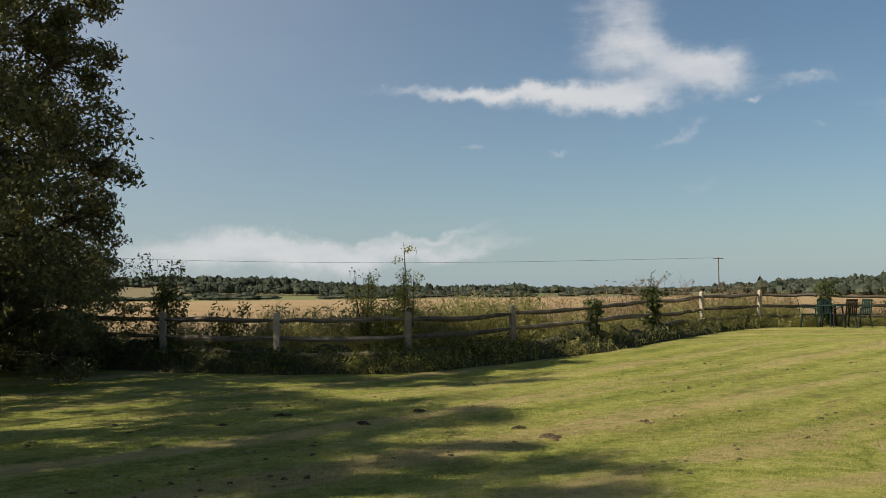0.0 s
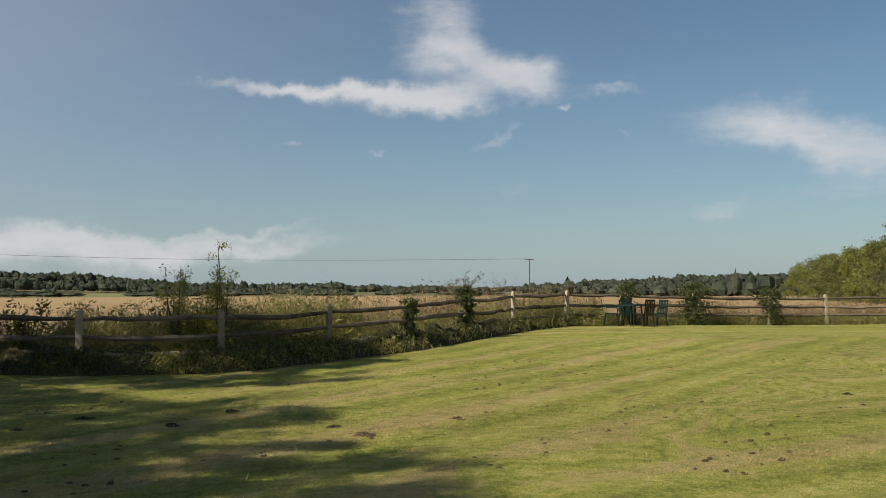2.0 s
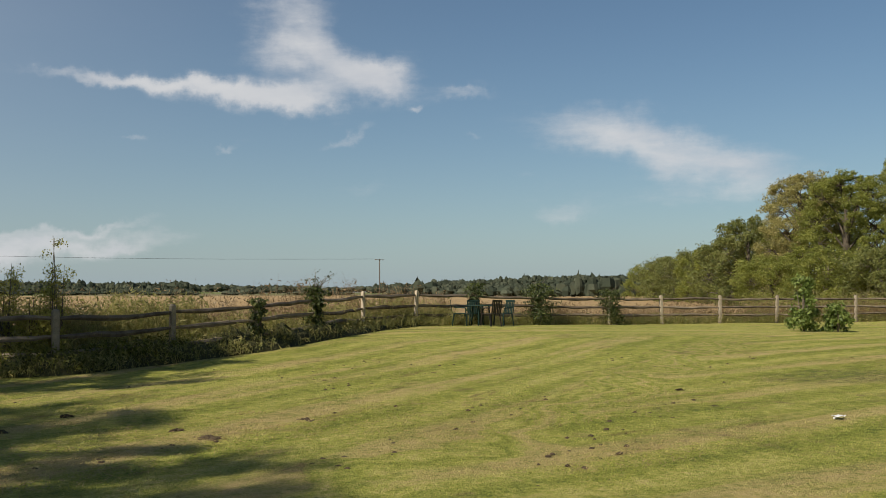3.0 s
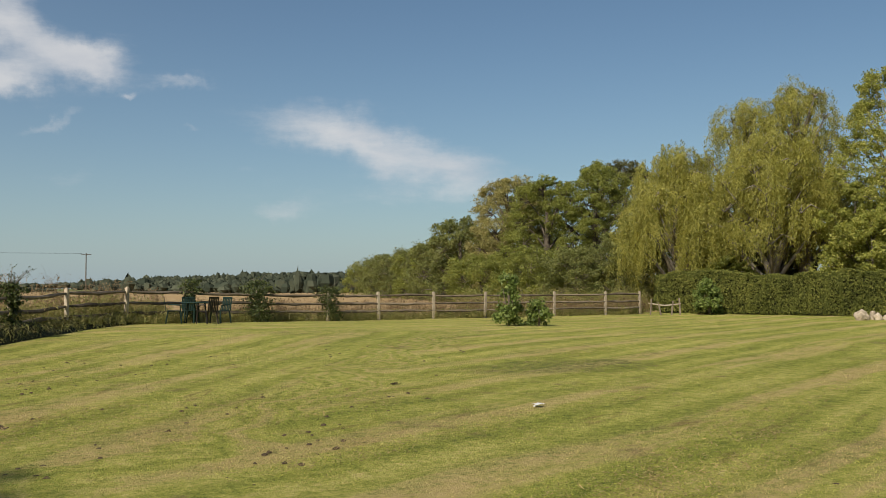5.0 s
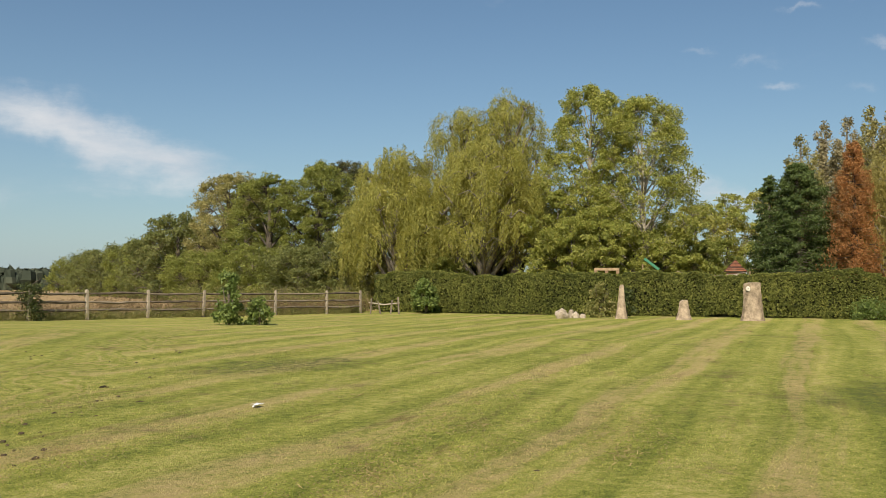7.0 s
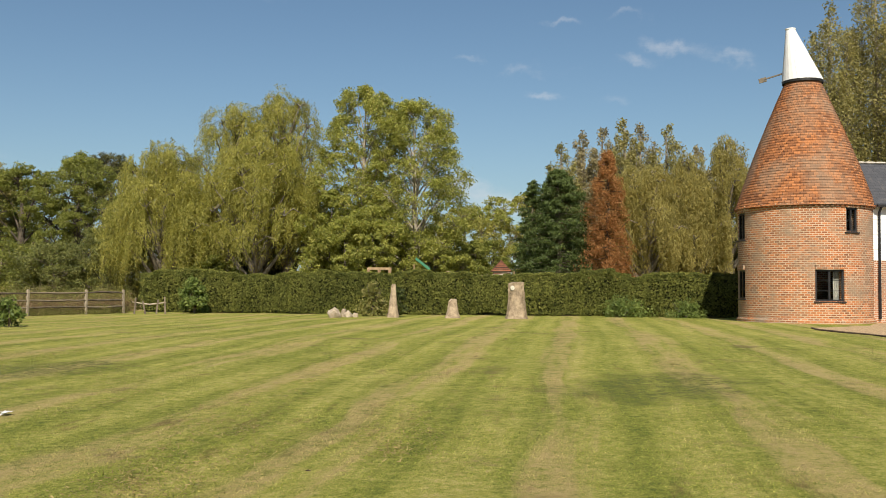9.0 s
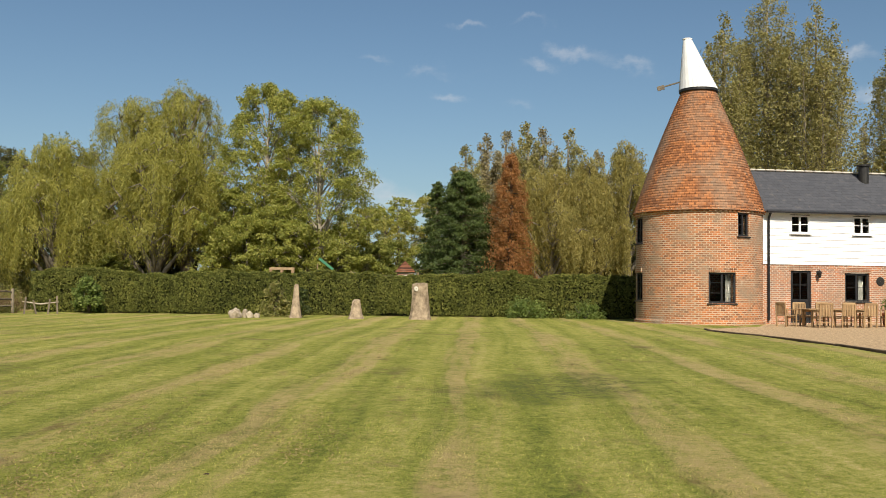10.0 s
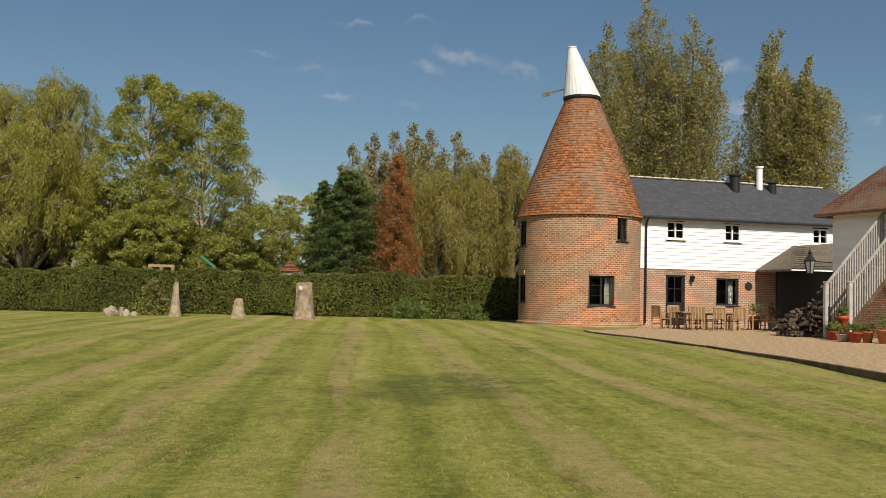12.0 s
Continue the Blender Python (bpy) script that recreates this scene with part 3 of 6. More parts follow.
def weeping_tree(name, az, d, h, width, mat, label, seed, strands=1600, size=0.2, low=0.1, sway=0.0, drop=0.4, domes=12):
    """A weeping willow: long strings of narrow leaves that fall over rounded domes."""
    rng = random.Random(seed)
    r = np.random.default_rng(seed)
    p = polar(az, d)
    t = thing(name, (p.x, p.y, ground_z(p.x, p.y) - 0.05), 0, label, "tree")
    right = np.array((-p.y, p.x, 0.0)) / -p.length
    s, lv = Shape(), Leaves(seed)
    top = Vector((rng.uniform(-.5, .5), rng.uniform(-.5, .5), h * 0.86))
    s.tube([(0, 0, 0), top * 0.2 + Vector((0.25, 0.1, 0)), top * 0.55, top], [0.62, 0.42, 0.24, 0.05], 9, 0.15)
    turn = rng.uniform(0, 6)
    for i in range(domes):
        v = (i + 0.3 + 0.6 * rng.random()) / domes
        R = width * rng.uniform(0.10, 0.19) * (1.1 - 0.3 * v)
        a = turn + i * 2.4 + rng.uniform(-.5, .5)
        rr = max(0.0, width / 2 * math.sqrt(max(0.04, 1.0 - 0.92 * v ** 2.2)) - R * 0.6) * rng.uniform(0.55, 1.08)
        z = h * (0.40 + 0.60 * v * rng.uniform(0.92, 1.0)) - R * 0.6
        c = Vector((top.x * v + math.cos(a) * rr, top.y * v + math.sin(a) * rr, z))
        q = top * max(0.12, min(0.85, (z - rr) / h))
        s.tube([q, q.lerp(c, 0.55) + Vector((0, 0, 0.15 * rr)), c + Vector((0, 0, R * 0.4))], [0.17, 0.10, 0.03], 6, 0.12, False)
        for _ in range(5):
            b = rng.uniform(0, 6.28)
            e = c + Vector((math.cos(b) * R * 0.8, math.sin(b) * R * 0.8, R * 0.35))
            s.tube([c + Vector((0, 0, R * 0.2)), c.lerp(e, 0.5) + Vector((0, 0, R * 0.35)), e], [0.05, 0.03, 0.01], 4, 0, False)
        # tassels: bunches of strings that share a way out, a reach and a length
        for _ in range(13):
            b0, th0 = rng.uniform(0, 2 * math.pi), radians(85) * rng.random() ** 0.8
            k0, l0 = rng.uniform(0.45, 1.35), h * drop * rng.uniform(0.18, 1.0)
            lift = R * rng.uniform(-0.35, 0.55)
            for _ in range(max(2, strands // domes // 13)):
                b, th = b0 + rng.gauss(0, 0.22), max(0.0, th0 + rng.gauss(0, 0.16))
                ln = l0 * rng.uniform(0.55, 1.1)
                out = np.array((math.cos(b), math.sin(b), 0.0))
                k = R * k0 * rng.uniform(0.88, 1.1)
                arc = k * max(0.05, radians(95) - th)
                m = max(6, int((ln + arc) / (size * 0.42)))
                g = np.linspace(0, ln + arc, m)
                on = np.minimum(g, arc) / k + th
                fall = np.maximum(0, g - arc)
                pts = np.array(c) + np.outer(np.sin(on) * k, out) + np.outer(lift + np.cos(on) * k * 0.75 - fall, (0, 0, 1.0)) + np.outer(fall * sway, right)
                pts += r.normal(size=(m, 3)) * 0.09
                ok = pts[:, 2] > h * low * rng.uniform(0.6, 1.5)
                pts, on, m = pts[ok], on[ok], int(ok.sum())
                if m < 3:
                    continue
                way_ = np.outer(np.cos(on), out) - np.outer(np.maximum(0.25, np.sin(on)), (0, 0, 1.0))
                sz = size * (0.7 + 0.7 * r.random(m))
                lv.put(pts, way_ + r.normal(size=(m, 3)) * 0.45, out + np.array((0, 0, 0.4)) + r.normal(size=(m, 3)) * 0.8, sz, sz * 0.30)
    part("trunk", s, M_BARK_GREY, t, "", True)
    lv.build("crown", mat, t, "", True)
    return t


def column_tree(name, az, d, h, width, mat, label, seed, leaves=20000, size=0.17, low=0.06, spires=6, group=""):
    """A poplar: upright leaders close together, each a ragged spindle of leafy sprays."""
    rng = random.Random(seed)
    p = polar(az, d)
    t = thing(name, (p.x, p.y, ground_z(p.x, p.y) - 0.05), 0, label, "tree", group)
    s, lv = Shape(), Leaves(seed)
    s.tube([(0, 0, 0), (0.05, 0, h * 0.5), (0, 0.05, h * 0.95)], [0.36, 0.24, 0.04], 9, 0.1)
    for i in range(spires):
        a = 2.4 * i + rng.uniform(-.4, .4)
        rr = width * 0.36 * math.sqrt(i / spires) * rng.uniform(0.8, 1.15)
        top = h * (1.0 if i == 0 else rng.uniform(0.90, 1.0) - 0.22 * (rr / width / 0.36) ** 2)
        bx, by = math.cos(a) * rr, math.sin(a) * rr
        s.tube([(0, 0, h * 0.10), (bx * 0.7, by * 0.7, h * 0.32), (bx, by, top * 0.97)], [0.13, 0.09, 0.015], 5, 0.1, False)
        n = max(16, int(h * 2.6))
        for j in range(n):
            v = (j + rng.random()) / n
            z = h * low + (top - h * low) * v
            R = width * 0.20 * min(1.0, 0.35 + 1.6 * v) * min(1.0, 0.22 + (1.0 - v) * 3.2) ** 0.8
            b = rng.uniform(0, 2 * math.pi)
            k = 0.55 + 0.45 * min(1, v * 2.5)
            e = Vector((bx * k + math.cos(b) * R * rng.uniform(0.3, 1.0), by * k + math.sin(b) * R * rng.uniform(0.3, 1.0), z))
            s.tube([(bx * k, by * k, z - R * 1.1), e], [0.022, 0.006], 4, 0, False)
            cr = 0.16 + R * rng.uniform(0.32, 0.62)
            lv.clump(e, (cr, cr, cr * rng.uniform(1.1, 1.9)), leaves // (spires * n), size, 0.7, 0.2)
    part("trunk", s, M_BARK_GREY, t, "", True)
    lv.build("crown", mat, t, "", True)
    return t


def fir_tree(name, az, d, h, width, mat, label, seed, leaves=30000, size=0.16, taper=0.75, sprays=150, flat=0.42):
    """A conifer: whorls of drooping sprays, uneven at the edge."""
    rng = random.Random(seed)
    p = polar(az, d)
    t = thing(name, (p.x, p.y, ground_z(p.x, p.y) - 0.05), 0, label, "tree")
    s, lv = Shape(), Leaves(seed)
    s.tube([(0, 0, 0), (0, 0, h * 0.5), (0, 0, h * 0.98)], [0.25, 0.15, 0.03], 9, 0.1)
    for i in range(sprays):
        v = (i + rng.random()) / sprays
        a = i * 2.4 + rng.uniform(-.5, .5)
        rr = width / 2 * (1 - v) ** taper * rng.uniform(0.62, 1.12) + 0.08
        z = h * (0.04 + 0.95 * v)
        e = Vector((math.cos(a) * rr, math.sin(a) * rr, z - rr * 0.12))
        s.tube([(0, 0, z), e], [0.035, 0.008], 4, 0, False)
        for k in (0.45, 0.72, 0.95):
            cr = (0.16 + 0.20 * rr) * (1.2 - 0.4 * k)
            lv.clump((e.x * k, e.y * k, z - rr * 0.16 * k), (cr, cr, cr * flat), leaves // (sprays * 3), size, 0.35, 0.2, 0.6)
    part("trunk", s, M_BARK, t, "", True)
    lv.build("crown", mat, t, "", True)
    return t


# big dark tree at the end of the fence, in the shade of its neighbours; the leaf colour holds shade too
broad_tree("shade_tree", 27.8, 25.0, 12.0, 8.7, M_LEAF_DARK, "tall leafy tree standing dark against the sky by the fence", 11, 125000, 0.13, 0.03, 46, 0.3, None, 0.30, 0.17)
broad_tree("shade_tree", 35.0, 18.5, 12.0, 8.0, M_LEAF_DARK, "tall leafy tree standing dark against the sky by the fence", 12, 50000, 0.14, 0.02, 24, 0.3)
broad_tree("elder_bush", 22.4, 21.8, 3.0, 3.6, M_LEAF_DARK, "leafy elder bush growing through the fence, shade in its leaf colour", 13, 22000, 0.075, 0.0, 16, 0.08, None, 0.4, 0.24, "bush")
broad_tree("elder_bush", 26.5, 20.0, 3.4, 5.0, M_LEAF_DARK, "leafy elder bush growing through the fence, shade in its leaf colour", 14, 26000, 0.085, 0.0, 18, 0.08, None, 0.4, 0.24, "bush")
# trees beside the lawn, out of view, whose shade falls across it
for i, (a, d, h, wd) in enumerate(((63, 15.5, 13, 8), (82, 13.4, 13.4, 7.6), (70, 13.6, 11.5, 7))):
    broad_tree("garden_tree", a, d, h, wd, M_LEAF_OAK, "tall broad-leaved garden tree beside the lawn", 20 + i, 25000, 0.15, 0.16, 20)

# wood to the far side of the field, getting nearer
for i, (a, d, h, wd) in enumerate(((-32.2, 190, 7.2, 13), (-33.2, 170, 7.6, 12), (-34.3, 155, 8.0, 12), (-35.4, 140, 8.0, 10), (-36.4, 125, 8.2, 10), (-37.5, 106, 9.2, 8), (-38.5, 112, 8.6, 8))):
    broad_tree("wood_tree", a, d, h, wd, (M_LEAF_OAK, M_LEAF_WOOD, M_LEAF_WOOD)[i % 3], "dense green tree at the edge of a wood", 40 + i, 17000, 0.27, 0.0, 16, 0.3, None, 0.42, 0.24)
for i, (a, d, h, wd) in enumerate(((-40.2, 80, 10.6, 7.6), (-42.7, 75, 10.0, 7.6), (-45.2, 74, 11.0, 7.2), (-47.3, 84, 12.4, 7.5), (-41.4, 86, 10.6, 7.0))):
    broad_tree("oak_tree", a, d, h, wd, (M_LEAF_POPLAR, M_LEAF_OAK, M_LEAF_OAK, M_LEAF_DARK, M_LEAF_WOOD)[i], "dense green tree behind the fence", 50 + i, 52000, 0.145, 0.0, 30, 0.35, None, 0.42, 0.20)
for i, (a, d, h, wd) in enumerate(((-38.9, 72, 4.0, 6.0), (-41.5, 68, 4.4, 6.0), (-44.5, 66, 4.2, 6.0), (-46.8, 65, 5.2, 5.5))):
    broad_tree("hazel_bush", a, d, h, wd, (M_LEAF_OAK, M_LEAF_OAK, M_LEAF_WOOD, M_LEAF_WOOD)[i], "rounded green bush under the trees", 55 + i, 20000, 0.14, 0.0, 16, 0.1, None, 0.4, 0.24, "bush")
weeping_tree("willow_tree", -53.8, 66, 14.0, 7.2, M_LEAF_WILLOW, "tall yellow-green weeping willow behind the hedge", 58, 2000, 0.18, 0.36, -0.06, 0.14, 26)
weeping_tree("willow_tree", -57.2, 65, 15.0, 6.8, M_LEAF_WILLOW, "tall yellow-green weeping willow behind the hedge", 59, 2000, 0.18, 0.36, -0.06, 0.14, 26)
weeping_tree("willow_tree", -55.4, 62, 10.8, 10.0, M_LEAF_WILLOW, "large yellow-green weeping willow behind the hedge", 60, 2600, 0.18, 0.32, -0.10, 0.22, 28)
weeping_tree("willow_tree", -50.2, 63, 10.4, 7.8, M_LEAF_WILLOW, "lower yellow-green weeping willow behind the hedge", 64, 2600, 0.18, 0.06, -0.12, 0.34, 28)
broad_tree("ash_tree", -61.3, 61, 14.2, 6.2, M_LEAF_ASH, "bright green open-crowned tree with pale branches behind the hedge", 62, 46000, 0.15, 0.15, 60, 0.22, M_BARK_PALE, 0.5, 0.14, "tree", 1.5)
broad_tree("ash_tree", -64.8, 60, 13.2, 7.1, M_LEAF_ASH, "bright green open-crowned tree with pale branches behind the hedge", 68, 52000, 0.15, 0.06, 70, 0.22, M_BARK_PALE, 0.5, 0.14, "tree", 1.5)
for i, (a, d, h, wd) in enumerate(((-59.6, 59.5, 7.4, 4.6), (-60.6, 57.8, 5.6, 5.0), (-62.4, 58.4, 6.4, 5.0), (-66.0, 59, 5.2, 5.0), (-68.2, 62, 4.6, 4.5), (-52.6, 61, 3.4, 3.6), (-64.2, 62, 5.4, 5.0))):
    broad_tree("hazel_bush", a, d, h, wd, M_LEAF_ASH if i < 4 else M_LEAF_OAK, "leafy bush behind the hedge", 65 + i, 17000, 0.16, 0.0, 14, 0.1, None, 0.42, 0.24, "bush")
for i, (a, d, h, wd) in enumerate(((-67.6, 112, 11.0, 9), (-69.5, 118, 12.5, 10), (-71.2, 122, 13.4, 10), (-72.8, 112, 11.0, 9), (-84.5, 95, 10.0, 9))):
    broad_tree("orchard_tree", a, d, h, wd, M_LEAF_ASH if i % 2 else M_LEAF_WILLOW, "green tree farther off behind the hedge", 75 + i, 13000, 0.28, 0.0, 16, 0.3, None, 0.42, 0.22)
# low trees added behind the willows; their dark leaf tone stands for inner shade
for i, (a, d, h, wd) in enumerate(((-51.5, 74, 6.5, 7.0), (-54.6, 72, 7.5, 7.0), (-57.6, 72, 7.5, 7.0), (-60.6, 72, 7.0, 7.0), (-63.8, 72, 6.5, 7.0), (-76.5, 67, 5.0, 7.0), (-79.5, 66, 5.0, 7.0), (-82.5, 66, 5.0, 7.0))):
    broad_tree("thicket_tree", a, d, h, wd, M_LEAF_DARK, "low tree added behind the willows, gap shade in its leaf colour", 185 + i, 7000, 0.46, 0.0, 12, 0.2, None, 0.4, 0.26)
fir_tree("fir_tree", -73.2, 58, 8.7, 6.0, M_LEAF_FIR, "dense dark green conifer behind the hedge", 80, 48000, 0.17, 0.48, 190)
fir_tree("fir_tree", -71.7, 59.5, 8.2, 3.4, M_LEAF_FIR, "slim dark green conifer behind the hedge", 82, 16000, 0.17, 0.6, 110)
fir_tree("copper_tree", -76.1, 56.6, 9.5, 3.7, M_LEAF_RED, "narrow feathery tree with red-brown autumn leaves", 81, 24000, 0.15, 0.5, 110, 1.3)
for i, (a, d, h, wd) in enumerate(((-73.4, 78, 13.2, 4.4), (-74.7, 80, 14.4, 4.6), (-75.8, 79, 14.6, 4.4), (-77.1, 78, 15.2, 5.0), (-78.0, 80, 15.0, 4.4), (-79.5, 79, 14.6, 5.4), (-81.2, 78, 12.8, 5.0))):
    column_tree("poplar_tree", a, d, h, wd, M_LEAF_GREY if i in (1, 2, 4, 6) else M_LEAF_POPLAR, "tall thin poplar with thinning leaves in a row", 90 + i, 16000, 0.19, spires=5, group="row of thin poplars")
weeping_tree("willow_tree", -78.4, 59, 9.2, 6.4, M_LEAF_STRAW, "yellowish weeping willow behind the hedge", 95, 2100, 0.18, 0.22, 0.10, 0.30, 24)
weeping_tree("willow_tree", -81.0, 60, 9.4, 5.0, M_LEAF_STRAW, "yellowish weeping willow beside the round tower", 96, 1700, 0.18, 0.22, 0.05, 0.34, 20)
weeping_tree("willow_tree", -83.0, 61, 10.8, 4.4, M_LEAF_STRAW, "yellowish weeping willow beside the round tower", 97, 1500, 0.18, 0.26, 0.03, 0.30, 20)
for i, (a, d, h, wd) in enumerate(((-88.4, 76, 22.8, 7.2), (-90.8, 77, 25.2, 7.6), (-93.4, 75, 22.8, 7.0), (-98.0, 75, 21.4, 5.8), (-99.6, 74, 19.0, 6.0))):
    column_tree("tall_poplar_tree", a, d, h, wd, M_LEAF_POPLAR, "very tall dense poplar behind the house", 100 + i, 50000, 0.18, spires=13, group="tall poplars behind the house")
column_tree("poplar_tree", -95.9, 82, 15.0, 3.0, M_LEAF_GREY, "grey thin-leaved poplar behind the roof", 110, 7000, 0.18)
# more trees round the plot, behind the camera
for i, (a, d, h, wd) in enumerate(((130, 45, 12, 9), (160, 55, 13, 10), (-140, 50, 12, 9), (110, 40, 11, 8))):
    broad_tree("garden_tree", a, d, h, wd, M_LEAF_OAK, "tall broad-leaved garden tree beside the lawn", 115 + i, 8000, 0.3, 0.1, 16)


# ---- hedge ----
def hedge_run(name, pts, h, thick, label, seed, per=3500, size=0.115):
    t = thing(name, (0, 0, 0), 0, label, "hedge")
    lv, s, rng = Leaves(seed), Shape(), random.Random(seed)
    r = lv.r
    for a, b in zip(pts, pts[1:]):
        n = max(1, int((b - a).length / 0.8))
        dirn = (b - a).normalized()
        side = Vector((-dirn.y, dirn.x, 0))
        for i in range(n):
            p = a.lerp(b, (i + 0.5) / n)
            z = ground_z(p.x, p.y)
            hh = h - 0.04 + 0.22 * noise.noise((p.x * 0.42, p.y * 0.42, seed)) + 0.10 * noise.noise((p.x * 1.7, p.y * 1.7, seed))
            s.tube([(p.x, p.y, z), (p.x + rng.uniform(-.1, .1), p.y, z + hh * 0.8)], [0.05, 0.02], 5, 0.1)
            k = per
            u = r.random((k, 3))
            face = r.random(k)
            # most leaves at the clipped skin
            across = np.where(face < 0.6, np.where(r.random(k) < 0.5, -1, 1) * (1 - 0.18 * r.random(k) ** 2), u[:, 0] * 2 - 1)
            up = np.where(face < 0.6, u[:, 1], 1 - 0.10 * u[:, 1] ** 2)
            lump = np.array([0.26 * noise.noise(((p.x + dirn.x * q) * 0.9, (p.y + dirn.y * q) * 0.9, 1.6 * e)) + 0.10 * noise.noise(((p.x + dirn.x * q) * 2.6, (p.y + dirn.y * q) * 2.6, 5 * e)) for q, e in zip((u[:, 2] - .5) * 0.9, up)])
            off = across * (thick / 2 + lump) * (1 - 0.12 * up ** 3)
            lo = (u[:, 2] - 0.5) * 0.95
            c = np.stack([p.x + dirn.x * lo + side.x * off, p.y + dirn.y * lo + side.y * off, z + 0.04 + up * hh + lump * 0.6], -1)
            nn = np.outer(across, side) + np.outer(up ** 4, (0, 0, 1.2)) + r.normal(size=(k, 3)) * 0.55
            sz = size * (0.6 + 0.8 * r.random(k))
            lv.put(c, r.normal(size=(k, 3)), nn, sz, sz * 0.62)
    # solid core added behind the leaves, coloured as the shade within the hedge
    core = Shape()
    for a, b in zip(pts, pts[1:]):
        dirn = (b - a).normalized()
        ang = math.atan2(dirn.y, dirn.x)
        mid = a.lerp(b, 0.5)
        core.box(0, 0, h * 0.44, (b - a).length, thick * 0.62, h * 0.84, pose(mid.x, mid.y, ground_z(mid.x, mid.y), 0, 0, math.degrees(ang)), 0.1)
    part("inner_growth", core, M_CORE, t)
    part("stems", s, M_BARK, t)
    lv.build("foliage", M_LEAF_HEDGE, t, "", True)
    return t


hedge_run("clipped_hedge", [polar(-49.2, 57.0), polar(-60.0, 52.6), polar(-66.6, 51.9), polar(-80.0, 51.2), polar(-88.5, 52.5)], 2.25, 1.5, "long clipped green garden hedge at the end of the lawn", 130)

# ---- buildings ----
M_BRICK_DRUM = brick_material("tower bricks", 2.85, "xz", (0.46, 0.162, 0.058), (0.16, 0.068, 0.038), (0.51, 0.40, 0.28), 0.235, 0.094, 0.85, pale=0.5, joint=0.016)
M_BRICK_WALL = brick_material("cottage bricks", 0, "xz", (0.46, 0.175, 0.08), (0.24, 0.135, 0.10), (0.58, 0.49, 0.39), h=0.088, joint=0.014, seed=3.0, grey=0.5, pale=0.85)
M_BRICK_SIDE = brick_material("side bricks", 0, "yz", (0.34, 0.15, 0.08), (0.22, 0.10, 0.06), seed=5.0)
M_TILE = brick_material("clay tiles", 2.0, "xz", (0.44, 0.175, 0.066), (0.17, 0.072, 0.036), (0.12, 0.052, 0.030), 0.165, 0.1204, 0.55, pale=0.22, lump=0.02, joint=0.006)
M_TILE_FLAT = brick_material("roof tiles", 0, "xz", (0.24, 0.095, 0.05), (0.13, 0.055, 0.035), (0.05, 0.025, 0.018), 0.165, 0.085, 0.45, pale=0.2, lump=0.03)
M_SLATE = brick_material("slates", 0, "xz", (0.078, 0.080, 0.090), (0.062, 0.064, 0.074), (0.045, 0.047, 0.054), 0.30, 0.15, 0.0, pale=0.10, lump=0.006, joint=0.007)
M_WHITE = plain("white painted board", (0.80, 0.80, 0.79), (0.88, 0.88, 0.86), 1.6, 0.5, 0.0, 0.1, 0.004)
M_COWL = plain("white cowl boards", (0.60, 0.60, 0.60), (0.72, 0.72, 0.72), 1.6, 0.5, 0.0, 0.1, 0.004)
M_BLACK = plain("black paint", (0.012, 0.012, 0.014), (0.03, 0.03, 0.032), 5, 0.4)
M_IRON = plain("dark iron", (0.02, 0.02, 0.02), (0.05, 0.048, 0.045), 9, 0.5, 0.6)
# inner walls and floors; the dimness of the rooms is put into this tone
M_ROOM = plain("plaster toned for room shade", (0.10, 0.09, 0.08), (0.18, 0.165, 0.15), 1, 0.9)
M_CURTAIN = plain("pale curtain", (0.20, 0.19, 0.17), (0.30, 0.28, 0.25), 4, 0.9)
M_TEAK = plain("pale teak", (0.24, 0.15, 0.075), (0.40, 0.27, 0.14), 5, 0.65, 0.0, 0.3, 0.004)
M_PINE = plain("pale softwood", (0.20, 0.13, 0.07), (0.36, 0.25, 0.14), 5, 0.75)
M_GREYWOOD = plain("pale grey painted wood", (0.27, 0.255, 0.235), (0.50, 0.475, 0.44), 5, 0.8)
M_SHINGLE = plain("brown-grey shingles", (0.085, 0.07, 0.052), (0.19, 0.16, 0.125), 5, 0.9)
M_TERRA = plain("terracotta", (0.30, 0.115, 0.06), (0.48, 0.20, 0.11), 8, 0.8)
M_REDPOT = plain("red glazed pot", (0.30, 0.045, 0.02), (0.42, 0.075, 0.035), 8, 0.4)
M_LOG = plain("split firewood", (0.018, 0.013, 0.010), (0.15, 0.110, 0.075), 7, 0.9, 0.0, 0.5, 0.01)
M_STONE = plain("pale stone", (0.24, 0.195, 0.14), (0.50, 0.42, 0.32), 6, 0.9, 0.0, 0.6, 0.03)
M_STUMP = plain("bare dead wood", (0.11, 0.080, 0.052), (0.46, 0.36, 0.245), 4, 0.85, 0.0, 0.7, 0.03, 25)
M_GREEN = plain("green plastic", (0.004, 0.014, 0.010), (0.008, 0.026, 0.018), 4, 0.55)
M_BROWN = plain("brown plastic", (0.012, 0.010, 0.009), (0.03, 0.024, 0.02), 4, 0.4)
M_TARP = plain("green slide plastic", (0.03, 0.13, 0.07), (0.06, 0.20, 0.11), 4, 0.4)
M_CONCRETE = plain("pale coping", (0.40, 0.36, 0.30), (0.58, 0.54, 0.46), 4, 0.9)
M_GRAVEL = plain("fine gravel", (0.15, 0.098, 0.050), (0.60, 0.430, 0.255), 8.0, 0.95, 0.0, 1.0, 0.03, 26)
M_KERB = plain("dark kerb boards", (0.060, 0.040, 0.026), (0.19, 0.130, 0.085), 3, 0.9, 0.0, 0.5, 0.01)
